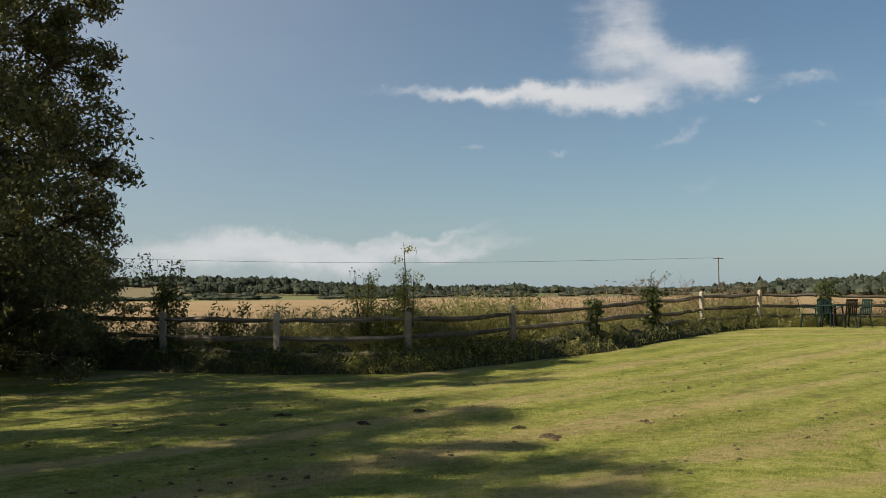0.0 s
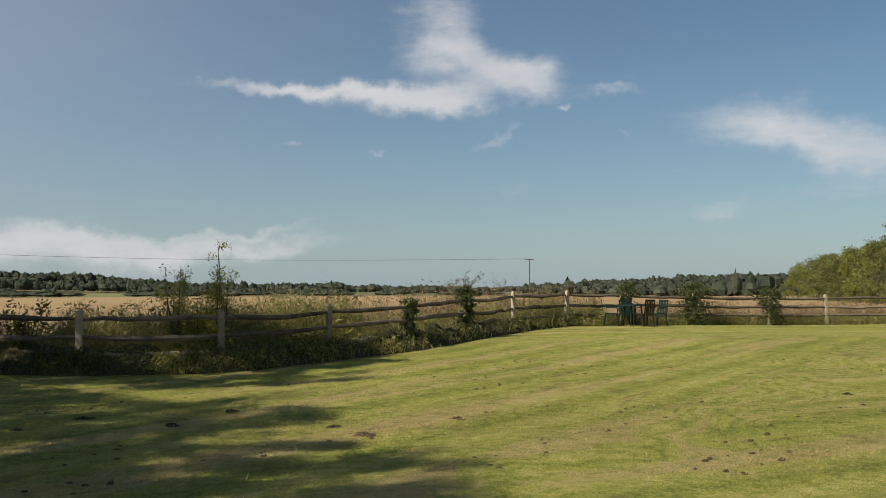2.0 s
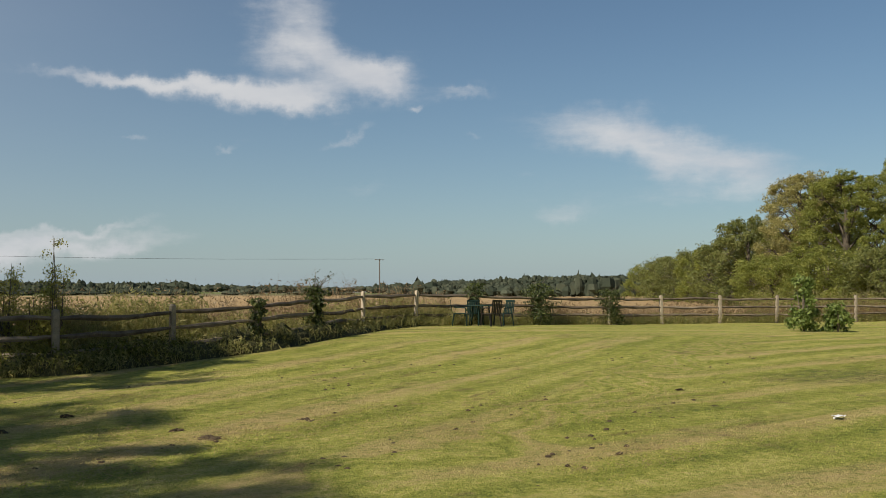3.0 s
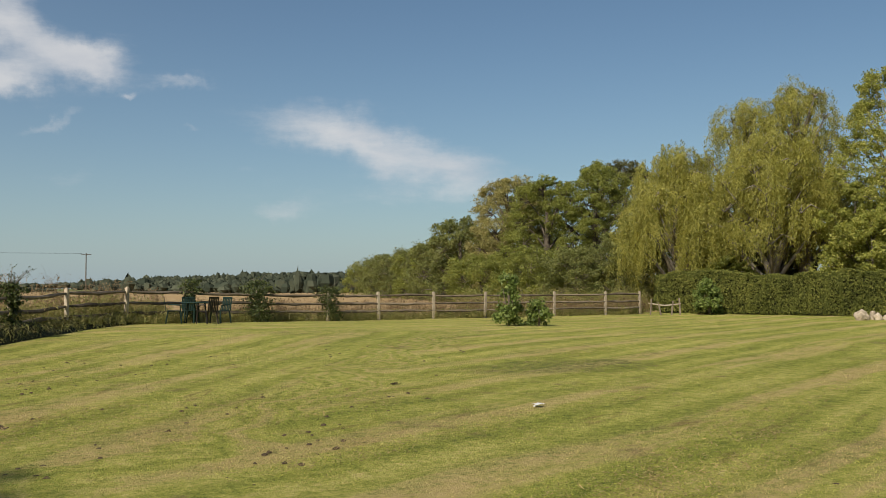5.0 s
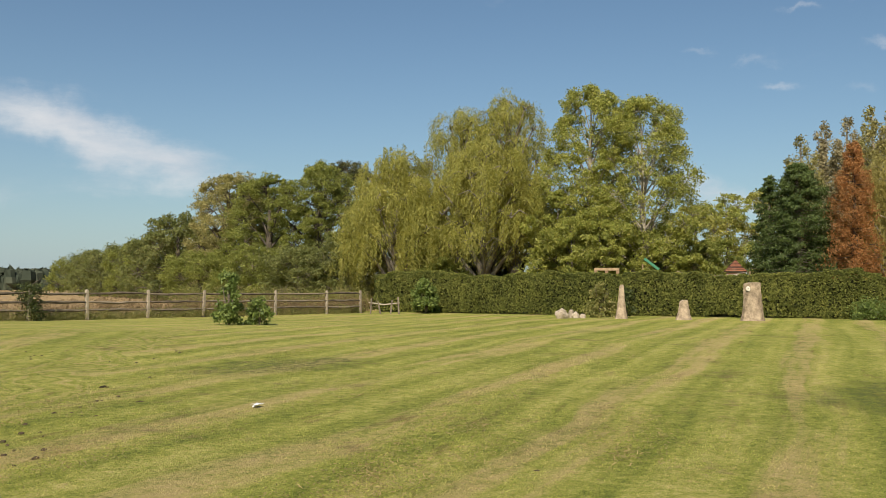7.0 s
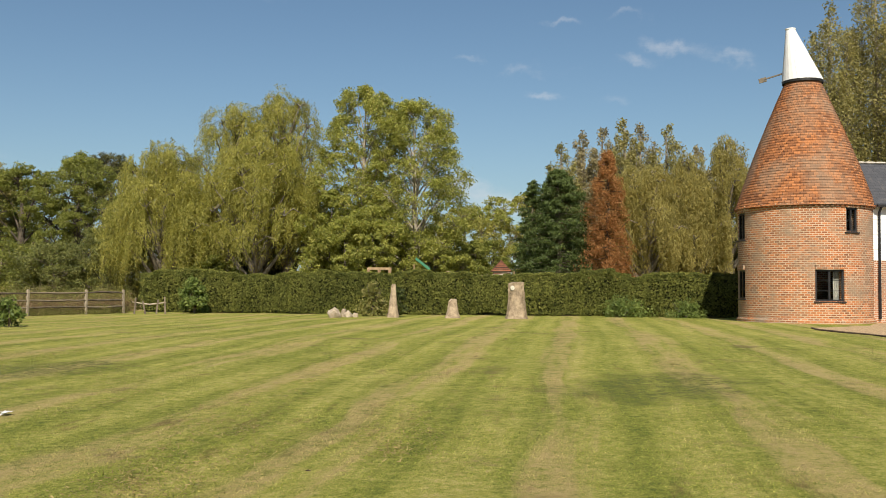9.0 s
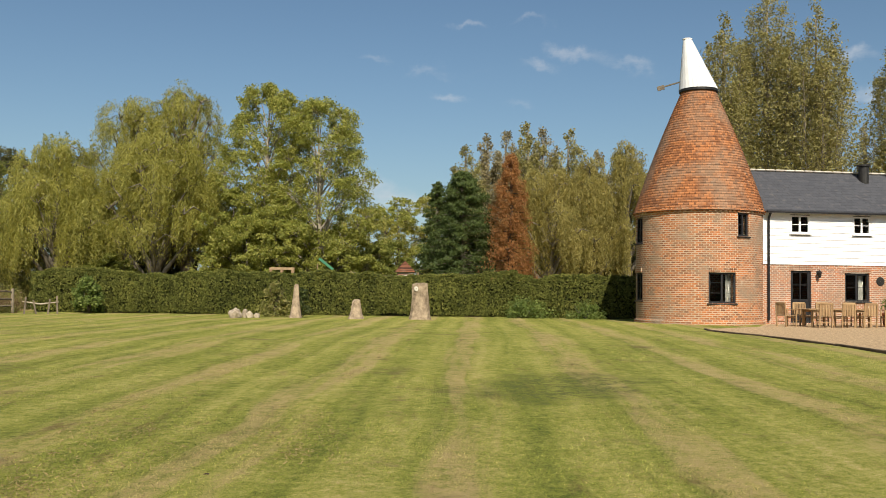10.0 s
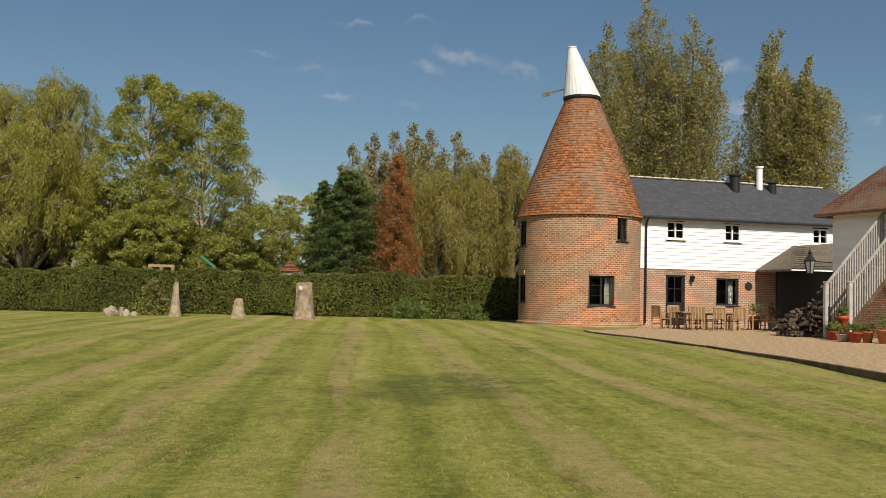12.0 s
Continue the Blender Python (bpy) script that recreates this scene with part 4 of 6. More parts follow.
M_SOIL = plain("bare soil", (0.04, 0.03, 0.018), (0.10, 0.07, 0.042), 9, 0.95, 0.0, 0.9, 0.02, 70)


def glass_material():
    m, k = material("window glass")
    finish(k, rgb(0.9, 0.95, 0.95), 0.03, 0.0, None, 0, 0, 0.5)
    b = [n for n in m.node_tree.nodes if n.type == "BSDF_PRINCIPLED"][0]
    b.inputs["Transmission Weight"].default_value, b.inputs["IOR"].default_value = 1.0, 1.1
    return m


M_GLASS = glass_material()


def drum_wall(r0, r1, z0, z1, holes, n=96):
    """A round wall with openings through it; holes as (angle from, angle to, z from, z to)."""
    angs = sorted({round(360 * i / n - 180, 3) for i in range(n)} | {h[0] for h in holes} | {h[1] for h in holes})
    zs = sorted({z0, z1} | {h[2] for h in holes} | {h[3] for h in holes})
    s = Shape()
    P = lambda r, a, z: (r * math.cos(radians(a)), r * math.sin(radians(a)), z)
    inside = lambda a, z: any(h[0] < a < h[1] and h[2] < z < h[3] for h in holes)
    for i, a in enumerate(angs):
        b = angs[(i + 1) % len(angs)] + (360 if i == len(angs) - 1 else 0)
        for c, d in zip(zs, zs[1:]):
            if not inside((a + b) / 2, (c + d) / 2):
                s.add([P(r1, a, c), P(r1, b, c), P(r1, b, d), P(r1, a, d)], [(0, 1, 2, 3)])
                s.add([P(r0, a, c), P(r0, a, d), P(r0, b, d), P(r0, b, c)], [(0, 1, 2, 3)])
    for a, b, c, d in holes:
        for q in (a, b):
            s.add([P(r0, q, c), P(r1, q, c), P(r1, q, d), P(r0, q, d)], [(0, 1, 2, 3) if q == b else (3, 2, 1, 0)])
        k = [x for x in angs if a <= x <= b]
        for q in (c, d):
            for x, y in zip(k, k[1:]):
                s.add([P(r0, x, q), P(r0, y, q), P(r1, y, q), P(r1, x, q)], [(0, 1, 2, 3) if q == d else (3, 2, 1, 0)])
    return s


def window_parts(parent, m, w, h, mat, cols=2, rows=2, depth=0.06, bar=0.055, sill=True, curtain=False):
    """A casement at the pose m: x across, z up from the lower left corner, y into the wall."""
    f = Shape()
    f.box(bar / 2, 0, h / 2, bar, depth, h, m, 0.006)
    f.box(w - bar / 2, 0, h / 2, bar, depth, h, m, 0.006)
    f.box(w / 2, 0, bar / 2, w - 2 * bar, depth, bar, m, 0.006)
    f.box(w / 2, 0, h - bar / 2, w - 2 * bar, depth, bar, m, 0.006)
    win = part("window", f, mat, parent)
    for i in range(1, cols):
        part("mullion", Shape().box(w * i / cols, 0.002, h / 2, bar * 1.1, depth * 0.9, h - 2 * bar, m, 0.006), mat, win)
    for i in range(1, rows):
        part("glazing_bar", Shape().box(w / 2, 0.004, h * i / rows, w - 2 * bar, depth * 0.5, 0.025, m, 0.004), mat, win)
    for i in range(cols):
        x0, x1 = bar + (w - 2 * bar) * i / cols, bar + (w - 2 * bar) * (i + 1) / cols
        g = part("pane", Shape().box((x0 + x1) / 2, 0.012, h / 2, x1 - x0, 0.006, h - 2 * bar, m), M_GLASS, win)
        g.visible_shadow = False
    if sill:
        part("sill", Shape().box(w / 2, -0.07, -0.035, w + 0.16, 0.20, 0.05, m, 0.012), mat, win)
    if curtain:
        c = Shape()
        for i in range(7):
            c.box(w * 0.76 + i * 0.032, 0.30 + 0.015 * (i % 2), h / 2, 0.05, 0.03, h - 0.06, m, 0.01)
        part("curtain", c, M_CURTAIN, win, "pale gathered curtain")
    return win


# round kiln tower
TOWER = polar(-86.98, 46.0, 0.26)
tower = thing("oast_tower", TOWER, 0, "round brick oast tower with a tiled cone roof and white cowl", "oast house")
HOLES = [(-168.6, -143.7, 0.91, 2.24), (-141.3, -128.9, 3.84, 4.86), (104.0, 123.0, 0.98, 2.25), (104.0, 123.0, 3.6, 4.8)]
part("wall", drum_wall(2.5, 2.85, -0.3, 5.15, HOLES), M_BRICK_DRUM, tower)
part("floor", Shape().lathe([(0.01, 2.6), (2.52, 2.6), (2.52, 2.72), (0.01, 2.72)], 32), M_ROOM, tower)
part("plinth", Shape().lathe([(2.86, -0.3), (2.93, -0.3), (2.93, 0.10), (2.86, 0.16)], 64), M_BRICK_DRUM, tower)
for row, (z, r) in enumerate(((4.93, 2.90), (5.03, 2.95))):
    for i in range(84):
        a = 360 * (i + 0.5 * row) / 84
        if 0 <= a <= 85:
            continue
        part("dentil", Shape().box(r - 0.03, 0, z, 0.12, 0.11, 0.07, pose(0, 0, 0, 0, 0, a), 0.008), M_BRICK_DRUM, tower)
prof = []
N = 48
for i in range(N):
    t0, t1 = i / N, (i + 1) / N
    swell = lambda t: 2.97 + (0.74 - 2.97) * t + 0.09 * math.sin(math.pi * t)
    prof += [(swell(t0) + 0.028, 4.98 + 5.78 * t0), (swell(t1) + 0.004, 4.98 + 5.78 * t1)]
part("roof", Shape().lathe([(2.6, 5.06)] + prof + [(0.3, 10.76)], 72), M_TILE, tower, "steep cone of orange-brown clay tiles", False)
part("curb", Shape().lathe([(0.86, 10.65), (0.89, 10.68), (0.89, 10.79), (0.70, 10.81)], 32), M_IRON, tower, "dark ring under the cowl")


def cowl_board(i, n=28):
    """One tapered board of the tilted cone that caps the kiln."""
    a0, a1 = 2 * math.pi * (i + 0.02) / n, 2 * math.pi * (i + 0.98) / n
    s = Shape()
    vs = []
    for k in (1.0, 0.94):
        for r, z, off in ((0.90, 0.0, 0.0), (0.20, 2.42, -0.50)):
            for a in (a0, a1):
                vs.append((off + r * k * math.cos(a), r * k * math.sin(a), z))
    return s.add(vs, [(0, 1, 3, 2), (4, 6, 7, 5), (0, 2, 6, 4), (1, 5, 7, 3), (0, 4, 5, 1), (2, 3, 7, 6)])


cowl = part("cowl", Shape().lathe([(0.20, 2.40), (0.23, 2.41), (0.23, 2.46), (0.02, 2.50)], 20, -0.50), M_COWL, tower, "white boarded cowl leaning to one side")
for i in range(28):
    part("cowl_board", cowl_board(i), M_COWL, cowl)
cowl.location = (0, 0, 10.79)
cowl.rotation_euler = (0, 0, radians(-88))
vane = Shape().box(-1.15, 0, 0.62, 1.0, 0.05, 0.07, None, 0.01).box(-1.62, 0, 0.60, 0.34, 0.03, 0.22, None, 0.01)
part("vane", vane, M_SHINGLE, cowl, "grey wooden wind vane arm").matrix_local = pose(0, 0, 0.0, 0, -14, 0)
for a0, a1, z0, z1 in HOLES:
    am = (a0 + a1) / 2
    wdt = 2 * 2.80 * math.sin(radians(a1 - a0) / 2)
    # x across as seen from outside, y into the wall
    out = Vector((math.cos(radians(am)), math.sin(radians(am)), 0))
    rt = Vector((-out.y, out.x, 0))
    o = out * (2.76 * math.cos(radians(a1 - a0) / 2)) - rt * (wdt / 2) + Vector((0, 0, z0))
    m = Matrix(((rt.x, -out.x, 0, o.x), (rt.y, -out.y, 0, o.y), (0, 0, 1, o.z), (0, 0, 0, 1)))
    window_parts(tower, m, wdt, z1 - z0, M_BLACK, 2, 3 if z0 < 2 else 2, 0.09, 0.075, True, z0 < 2 and am < 0)
    hd = Shape()
    k = int(wdt / 0.085)
    for i in range(k):
        hd.box(wdt * (i + 0.5) / k, -0.13 + 0.0 * i, z1 - z0 + 0.115, wdt / k - 0.012, 0.06, 0.215, m, 0.006)
    part("brick_head", hd, M_BRICK_DRUM, tower)

# ---- the cottage: brick below, white boards above ----
A, B = polar(-90.4, 45.6, 0.3), polar(-101, 51.5, 0.3)
along = (B - A).normalized()
house = thing("white_cottage", A, math.degrees(math.atan2(along.y, along.x)), "long cottage with white boards over brick and a slate roof", "house")
# local x runs along the front, local y points out of the front or into it
HX = house.matrix_world.inverted()
INTO = 1.0 if (HX @ (A + A.normalized())).y > 0 else -1.0
L, D = 12.5, 5.2


def wall_with_holes(x0, x1, z0, z1, y0, y1, holes):
    s = Shape()
    xs = sorted({x0, x1} | {h[i] for h in holes for i in (0, 1)})
    zs = sorted({z0, z1} | {h[i] for h in holes for i in (2, 3)})
    for a, b in zip(xs, xs[1:]):
        for c, d in zip(zs, zs[1:]):
            if not any(h[0] < (a + b) / 2 < h[1] and h[2] < (c + d) / 2 < h[3] for h in holes):
                s.box((a + b) / 2, (y0 + y1) / 2, (c + d) / 2, b - a, abs(y1 - y0), d - c)
    return s


LOW = [(1.44, 2.45, 0.0, 2.36), (4.13, 5.35, 0.98, 2.28)]
UP = [(1.44, 2.38, 4.06, 4.88), (4.54, 5.42, 4.06, 4.88), (9.50, 10.4, 4.1, 4.85)]
part("lower_wall", wall_with_holes(0, L, -0.3, 2.64, 0, INTO * 0.3, LOW), M_BRICK_WALL, house, "orange and grey brick lower wall")
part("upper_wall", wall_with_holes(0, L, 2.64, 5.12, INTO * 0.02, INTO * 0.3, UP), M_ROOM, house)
part("back_wall", Shape().box(L / 2, INTO * (D - 0.15), 2.4, L, 0.3, 5.4), M_BRICK_WALL, house)
for x in (0.15, L - 0.15):
    part("end_wall", Shape().box(x, INTO * D / 2, 2.4, 0.3, D - 0.62, 5.4), M_BRICK_WALL, house)
part("floor", Shape().box(L / 2, INTO * D / 2, 2.6, L - 0.62, D - 0.62, 0.15), M_ROOM, house)
nb = 15
for i in range(nb):
    z0 = 2.66 + i * (5.10 - 2.66) / nb
    hgt = (5.10 - 2.66) / nb
    cuts = sorted((h[0] - 0.004, h[1] + 0.004) for h in UP if h[2] - 0.04 < z0 + hgt / 2 < h[3] + 0.05)
    x = 0.0
    for c0, c1 in cuts + [(L, L)]:
        if c0 - x > 0.05:
            b = Shape()
            y = -INTO
            b.add([(x, y * 0.034, z0 - 0.02), (c0, y * 0.034, z0 - 0.02), (c0, y * 0.008, z0 + hgt), (x, y * 0.008, z0 + hgt),
                   (x, 0, z0 - 0.02), (c0, 0, z0 - 0.02), (c0, 0, z0 + hgt), (x, 0, z0 + hgt)],
                  [(0, 1, 2, 3), (4, 7, 6, 5), (0, 4, 5, 1), (3, 2, 6, 7), (0, 3, 7, 4), (1, 5, 6, 2)])
            part("weatherboard", b, M_WHITE, house)
        x = c1
part("roof", Shape().add([(-0.9, -INTO * 0.32, 5.02), (L + .3, -INTO * 0.32, 5.02), (L + .3, INTO * D / 2, 7.12), (-0.9, INTO * D / 2, 7.12),
                          (-0.9, INTO * (D + .32), 5.02), (L + .3, INTO * (D + .32), 5.02), (-0.9, -INTO * 0.32, 5.10), (L + .3, -INTO * 0.32, 5.10),
                          (L + .3, INTO * D / 2, 7.22), (-0.9, INTO * D / 2, 7.22), (-0.9, INTO * (D + .32), 5.10), (L + .3, INTO * (D + .32), 5.10)],
                         [(6, 7, 8, 9), (9, 8, 11, 10), (0, 3, 2, 1), (3, 4, 5, 2), (0, 1, 7, 6), (4, 10, 11, 5), (0, 6, 9, 3), (3, 9, 10, 4), (1, 2, 8, 7), (2, 5, 11, 8)]),
     M_SLATE, house, "dark grey slate roof")
for i in range(26):
    part("ridge_tile", Shape().box(-0.9 + 0.5 * (i + 0.5), INTO * D / 2, 7.25, 0.49, 0.26, 0.10, None, 0.04), M_CONCRETE, house)
part("gutter", Shape().tube([(0.1, -INTO * 0.38, 5.0), (L, -INTO * 0.38, 5.0)], [0.06, 0.06], 8), M_BLACK, house)
part("downpipe", Shape().tube([(0.30, -INTO * 0.36, 4.98), (0.32, -INTO * 0.12, 4.72), (0.33, -INTO * 0.09, 4.5), (0.33, -INTO * 0.09, 0.1)], [0.055] * 4, 8), M_BLACK, house, "black downpipe")
for x, r, top, mat, nm in ((8.05, 0.16, 8.15, M_WHITE, "flue"), (6.45, 0.24, 7.62, M_IRON, "vent"), (8.65, 0.2, 7.36, M_IRON, "vent")):
    z = 6.6
    s = Shape().lathe([(r, z), (r, top - 0.12), (r * 1.35, top - 0.10), (r * 1.35, top - 0.02), (0.02, top)], 16, x, INTO * (D / 2 - (0.3 if nm == "flue" else 0.55)))
    part(nm, s, mat, house, "white flue pipe" if nm == "flue" else "dark roof vent")


def front(x, z, y=0.08):
    m = Matrix.Translation((x, INTO * y, z))
    return m if INTO > 0 else m @ Matrix.Diagonal((1, -1, 1, 1))


for h in UP:
    window_parts(house, front(h[0], h[2], 0.03), h[1] - h[0], h[3] - h[2], M_WHITE, 2, 2, 0.1, 0.07)
window_parts(house, front(4.13, 0.98, 0.1), 1.22, 1.30, M_BLACK, 2, 2, 0.08, 0.085, True, True)
door = part("door", Shape().box(0.5, 0, 0.55, 0.92, 0.05, 1.06, front(1.44, 0, 0.1), 0.01), M_BLACK, house, "black half-glazed door")
part("door_frame", Shape().box(0.03, 0, 1.18, 0.06, 0.09, 2.36, front(1.44, 0, 0.1)).box(0.98, 0, 1.18, 0.06, 0.09, 2.36, front(1.44, 0, 0.1)).box(0.505, 0, 2.32, 0.89, 0.09, 0.08, front(1.44, 0, 0.1)), M_BLACK, door)
part("door_rail", Shape().box(0.505, 0, 1.72, 0.89, 0.05, 0.04, front(1.44, 0, 0.1)).box(0.505, 0, 1.69, 0.04, 0.052, 1.2, front(1.44, 0, 0.1)).box(0.1, 0, 1.7, 0.09, 0.05, 1.22, front(1.44, 0, 0.1)).box(0.91, 0, 1.7, 0.09, 0.05, 1.22, front(1.44, 0, 0.1)), M_BLACK, door)
part("pane", Shape().box(0.505, 0.01, 1.68, 0.72, 0.006, 1.2, front(1.44, 0, 0.1)), M_GLASS, door).visible_shadow = False
for h in LOW:
    n = int((h[1] - h[0] + 0.2) / 0.083)
    hd = Shape()
    for i in range(n):
        x = h[0] - 0.1 + (h[1] - h[0] + 0.2) * (i + 0.5) / n
        rise = 0.05 * math.sin(math.pi * (i + 0.5) / n)
        hd.box(x, -INTO * 0.004, h[3] + 0.09 + rise, 0.070, 0.03, 0.21, None, 0.004)
    part("brick_arch", hd, M_BRICK_SIDE, house)
part("wall_plaque", Shape().lathe([(0.01, 0.03), (0.19, 0.03), (0.21, 0.0)], 20), M_IRON, house, "round dark iron wall plate").matrix_local = Matrix.Translation((5.9, -INTO * 0.005, 1.92)) @ pose(0, 0, 0, 90 if INTO > 0 else -90)
lamp = part("wall_lamp", Shape().box(2.75, -INTO * 0.03, 2.28, 0.10, 0.05, 0.18, None, 0.01).tube([(2.75, -INTO * .05, 2.3), (2.75, -INTO * .2, 2.36)], [0.015, 0.015], 6), M_IRON, house, "black lantern on the wall")
part("lantern", Shape().lathe([(0.05, 2.05), (0.10, 2.26), (0.12, 2.28), (0.03, 2.38), (0.01, 2.42)], 6, 2.75, -INTO * 0.2), M_IRON, lamp)

# low link building with the open log store
link = thing("log_store", A, math.degrees(math.atan2(along.y, along.x)), "low open store with a shingled hipped roof beside the cottage", "shed")
OUT = -INTO
part("end_wall", Shape().box(10.0, OUT * 2.3, 1.3, 1.2, 0.25, 3.0), M_BRICK_WALL, link)
# black sheet that stands for the shade inside the open store
part("back_board", Shape().box(9.2, OUT * 0.12, 1.3, 3.6, 0.1, 2.9), M_BLACK, link)
roof_l = Shape().add([(6.25, OUT * 2.75, 2.62), (11.5, OUT * 2.75, 2.72), (11.5, OUT * 0.1, 4.15), (8.3, OUT * 0.1, 3.85), (6.25, OUT * 0.1, 2.62),
                      (6.25, OUT * 2.75, 2.72), (11.5, OUT * 2.75, 2.82), (11.5, OUT * 0.1, 4.25), (8.3, OUT * 0.1, 3.95), (6.25, OUT * 0.1, 2.72)],
                     [(5, 6, 7, 8), (5, 8, 9), (0, 3, 2, 1), (0, 4, 3), (0, 1, 6, 5), (0, 5, 9, 4), (1, 2, 7, 6)])
part("roof", roof_l, M_SHINGLE, link, "grey shingled roof")
for i in range(11):
    t = i / 11
    y = OUT * (2.77 - 2.6 * t)
    x0 = 6.25 + 2.05 * t
    z = 2.73 + 1.22 * t
    part("shingle_course", Shape().box((x0 + 11.45) / 2, y, z + 0.035 + 0.11 * (0.5), 11.45 - x0, 0.03, 0.06, None, 0.01), M_SHINGLE, link)
part("fascia", Shape().box(8.9, OUT * 2.79, 2.68, 5.3, 0.04, 0.055), M_WHITE, link, "white fascia board")

# barn with outside stairs at the edge of the yard
C0 = polar(-101.0, 41.0, 0.3)
C1 = C0 + Vector((-0.83, -0.56, 0)) * 10
bd = (C1 - C0).normalized()
bm_ = Matrix(((bd.x, -bd.y, 0, C0.x), (bd.y, bd.x, 0, C0.y), (0, 0, 1, 0.3), (0, 0, 0, 1)))
barn = thing("white_barn", (0, 0, 0), 0, "white boarded barn with a brown tiled roof and outside stairs", "barn")
barn.matrix_world = bm_
BL = (C1 - C0).length + 4
# the yard lies on the side of local y that holds the camera
YS = 1.0 if (bm_.inverted() @ Vector((0, 0, 0))).y < 0 else -1.0
part("lower_wall", Shape().box(BL / 2, YS * 2.5, 1.1, BL, 5, 2.8), M_BRICK_WALL, barn, "brown brick lower wall")
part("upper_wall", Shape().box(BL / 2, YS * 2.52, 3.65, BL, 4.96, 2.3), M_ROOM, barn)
for i in range(15):
    z0 = 2.50 + i * 0.155
    for y, ln, x, turn in ((-YS * 0.0, BL, BL / 2, 0), ):
        part("weatherboard", Shape().add([(0, -YS * 0.03, z0 - .02), (BL, -YS * 0.03, z0 - .02), (BL, YS * 0.0, z0 + .155), (0, YS * 0.0, z0 + .155), (0, YS * .04, z0 - .02), (BL, YS * .04, z0 - .02), (BL, YS * .04, z0 + .155), (0, YS * .04, z0 + .155)],
                                         [(0, 1, 2, 3), (4, 7, 6, 5), (0, 4, 5, 1), (3, 2, 6, 7), (0, 3, 7, 4), (1, 5, 6, 2)]), M_WHITE, barn)
    part("end_board", Shape().box(-0.012, YS * 2.5, z0 + 0.075, 0.03, 4.98, 0.15), M_WHITE, barn)
part("roof", Shape().add([(-.55, -YS * .5, 4.62), (BL, -YS * .5, 4.62), (BL, YS * 2.5, 7.3), (1.6, YS * 2.5, 7.3), (-.55, YS * 5.5, 4.62), (BL, YS * 5.5, 4.62),
                          (-.55, -YS * .5, 4.74), (BL, -YS * .5, 4.74), (BL, YS * 2.5, 7.44), (1.6, YS * 2.5, 7.44), (-.55, YS * 5.5, 4.74), (BL, YS * 5.5, 4.74)],
                         [(6, 7, 8, 9), (9, 8, 11, 10), (6, 9, 10), (0, 3, 2, 1), (3, 4, 5, 2), (0, 4, 3), (0, 1, 7, 6), (0, 6, 10, 4), (4, 10, 11, 5), (1, 2, 8, 7), (2, 5, 11, 8)]), M_TILE_FLAT, barn, "brown clay tile roof")

S0 = Vector((36.5, -6.85, 0.3))
sd = Vector((0.563, -0.821, 0)).normalized()
sn = Vector((sd.y, -sd.x, 0))
stair = thing("outside_stairs", S0, math.degrees(math.atan2(sd.y, sd.x)), "pale wooden outside stairs with upright balusters", "stairs")
SI = stair.matrix_world.inverted()
sgn = 1.0 if (SI @ (S0 + sn)).y > 0 else -1.0
RUN = 3.6
SLOPE = 0.98
for y in (0.0, sgn * 1.1):
    part("newel_post", Shape().box(0, y, 0.97, 0.13, 0.13, 1.94, None, 0.012).box(0, y, 1.97, 0.16, 0.16, 0.05, None, 0.015), M_GREYWOOD, stair)
    ang = math.atan(SLOPE)
    ln = RUN / math.cos(ang)
    for nm, z, w_, h_, mt in (("handrail", 1.86, 0.08, 0.09, M_GREYWOOD), ("stringer", 0.42, 0.05, 0.20, M_KERB)):
        mm = pose(0, y, z) @ pose(0, 0, 0, 0, -math.degrees(ang), 0)
        part(nm, Shape().box(ln / 2 + 0.05, 0, 0, ln, w_, h_, mm, 0.012), mt, stair)
    for i in range(1, 31):
        x = RUN * i / 31
        part("baluster", Shape().box(x, y, 1.82 + SLOPE * x - 0.66, 0.05, 0.05, 1.32, None, 0.005), M_GREYWOOD, stair)
for i in range(18):
    x = RUN * (i + 0.4) / 18
    part("tread", Shape().box(x, sgn * 0.55, 0.24 + SLOPE * x, 0.27, 1.02, 0.04, None, 0.008), M_KERB, stair)
part("landing", Shape().box(RUN + 0.6, sgn * 0.55, SLOPE * RUN + 0.25, 1.25, 1.1, 0.08, None, 0.01), M_KERB, stair)
for x in (RUN, RUN + 1.15):
    for y in (0.06, 1.04):
        part("landing_post", Shape().box(x, sgn * y, (SLOPE * RUN + 0.2) / 2, 0.12, 0.12, SLOPE * RUN + 0.2, None, 0.01), M_GREYWOOD, stair)

# lantern on an arm from the store's corner
lan = thing("bracket_lantern", polar(-99.8, 40.3, -0.35), 0, "black glazed lantern on an iron bracket", "lantern")
part("hood", Shape().lathe([(0.22, 3.50), (0.24, 3.52), (0.10, 3.72), (0.06, 3.76), (0.10, 3.80), (0.02, 3.94)], 6), M_IRON, lan)
part("base", Shape().lathe([(0.01, 2.98), (0.12, 2.98), (0.13, 3.02), (0.01, 3.03)], 6), M_IRON, lan)
for i in range(6):
    a = i * math.pi / 3
    part("cage_bar", Shape().tube([(0.12 * math.cos(a), 0.12 * math.sin(a), 3.02), (0.215 * math.cos(a), 0.215 * math.sin(a), 3.51)], [0.013, 0.013], 5), M_IRON, lan)
part("glass", Shape().lathe([(0.105, 3.03), (0.195, 3.50)], 6), M_CURTAIN, lan)
part("bracket", Shape().tube([(0, 0, 3.86), (0, 0, 4.05)], [0.02, 0.012], 6).tube([(0, 0, 3.5), (0.9, -0.7, 3.5), (1.6, -1.2, 3.5)], [0.02, 0.02, 0.02], 6), M_IRON, lan)

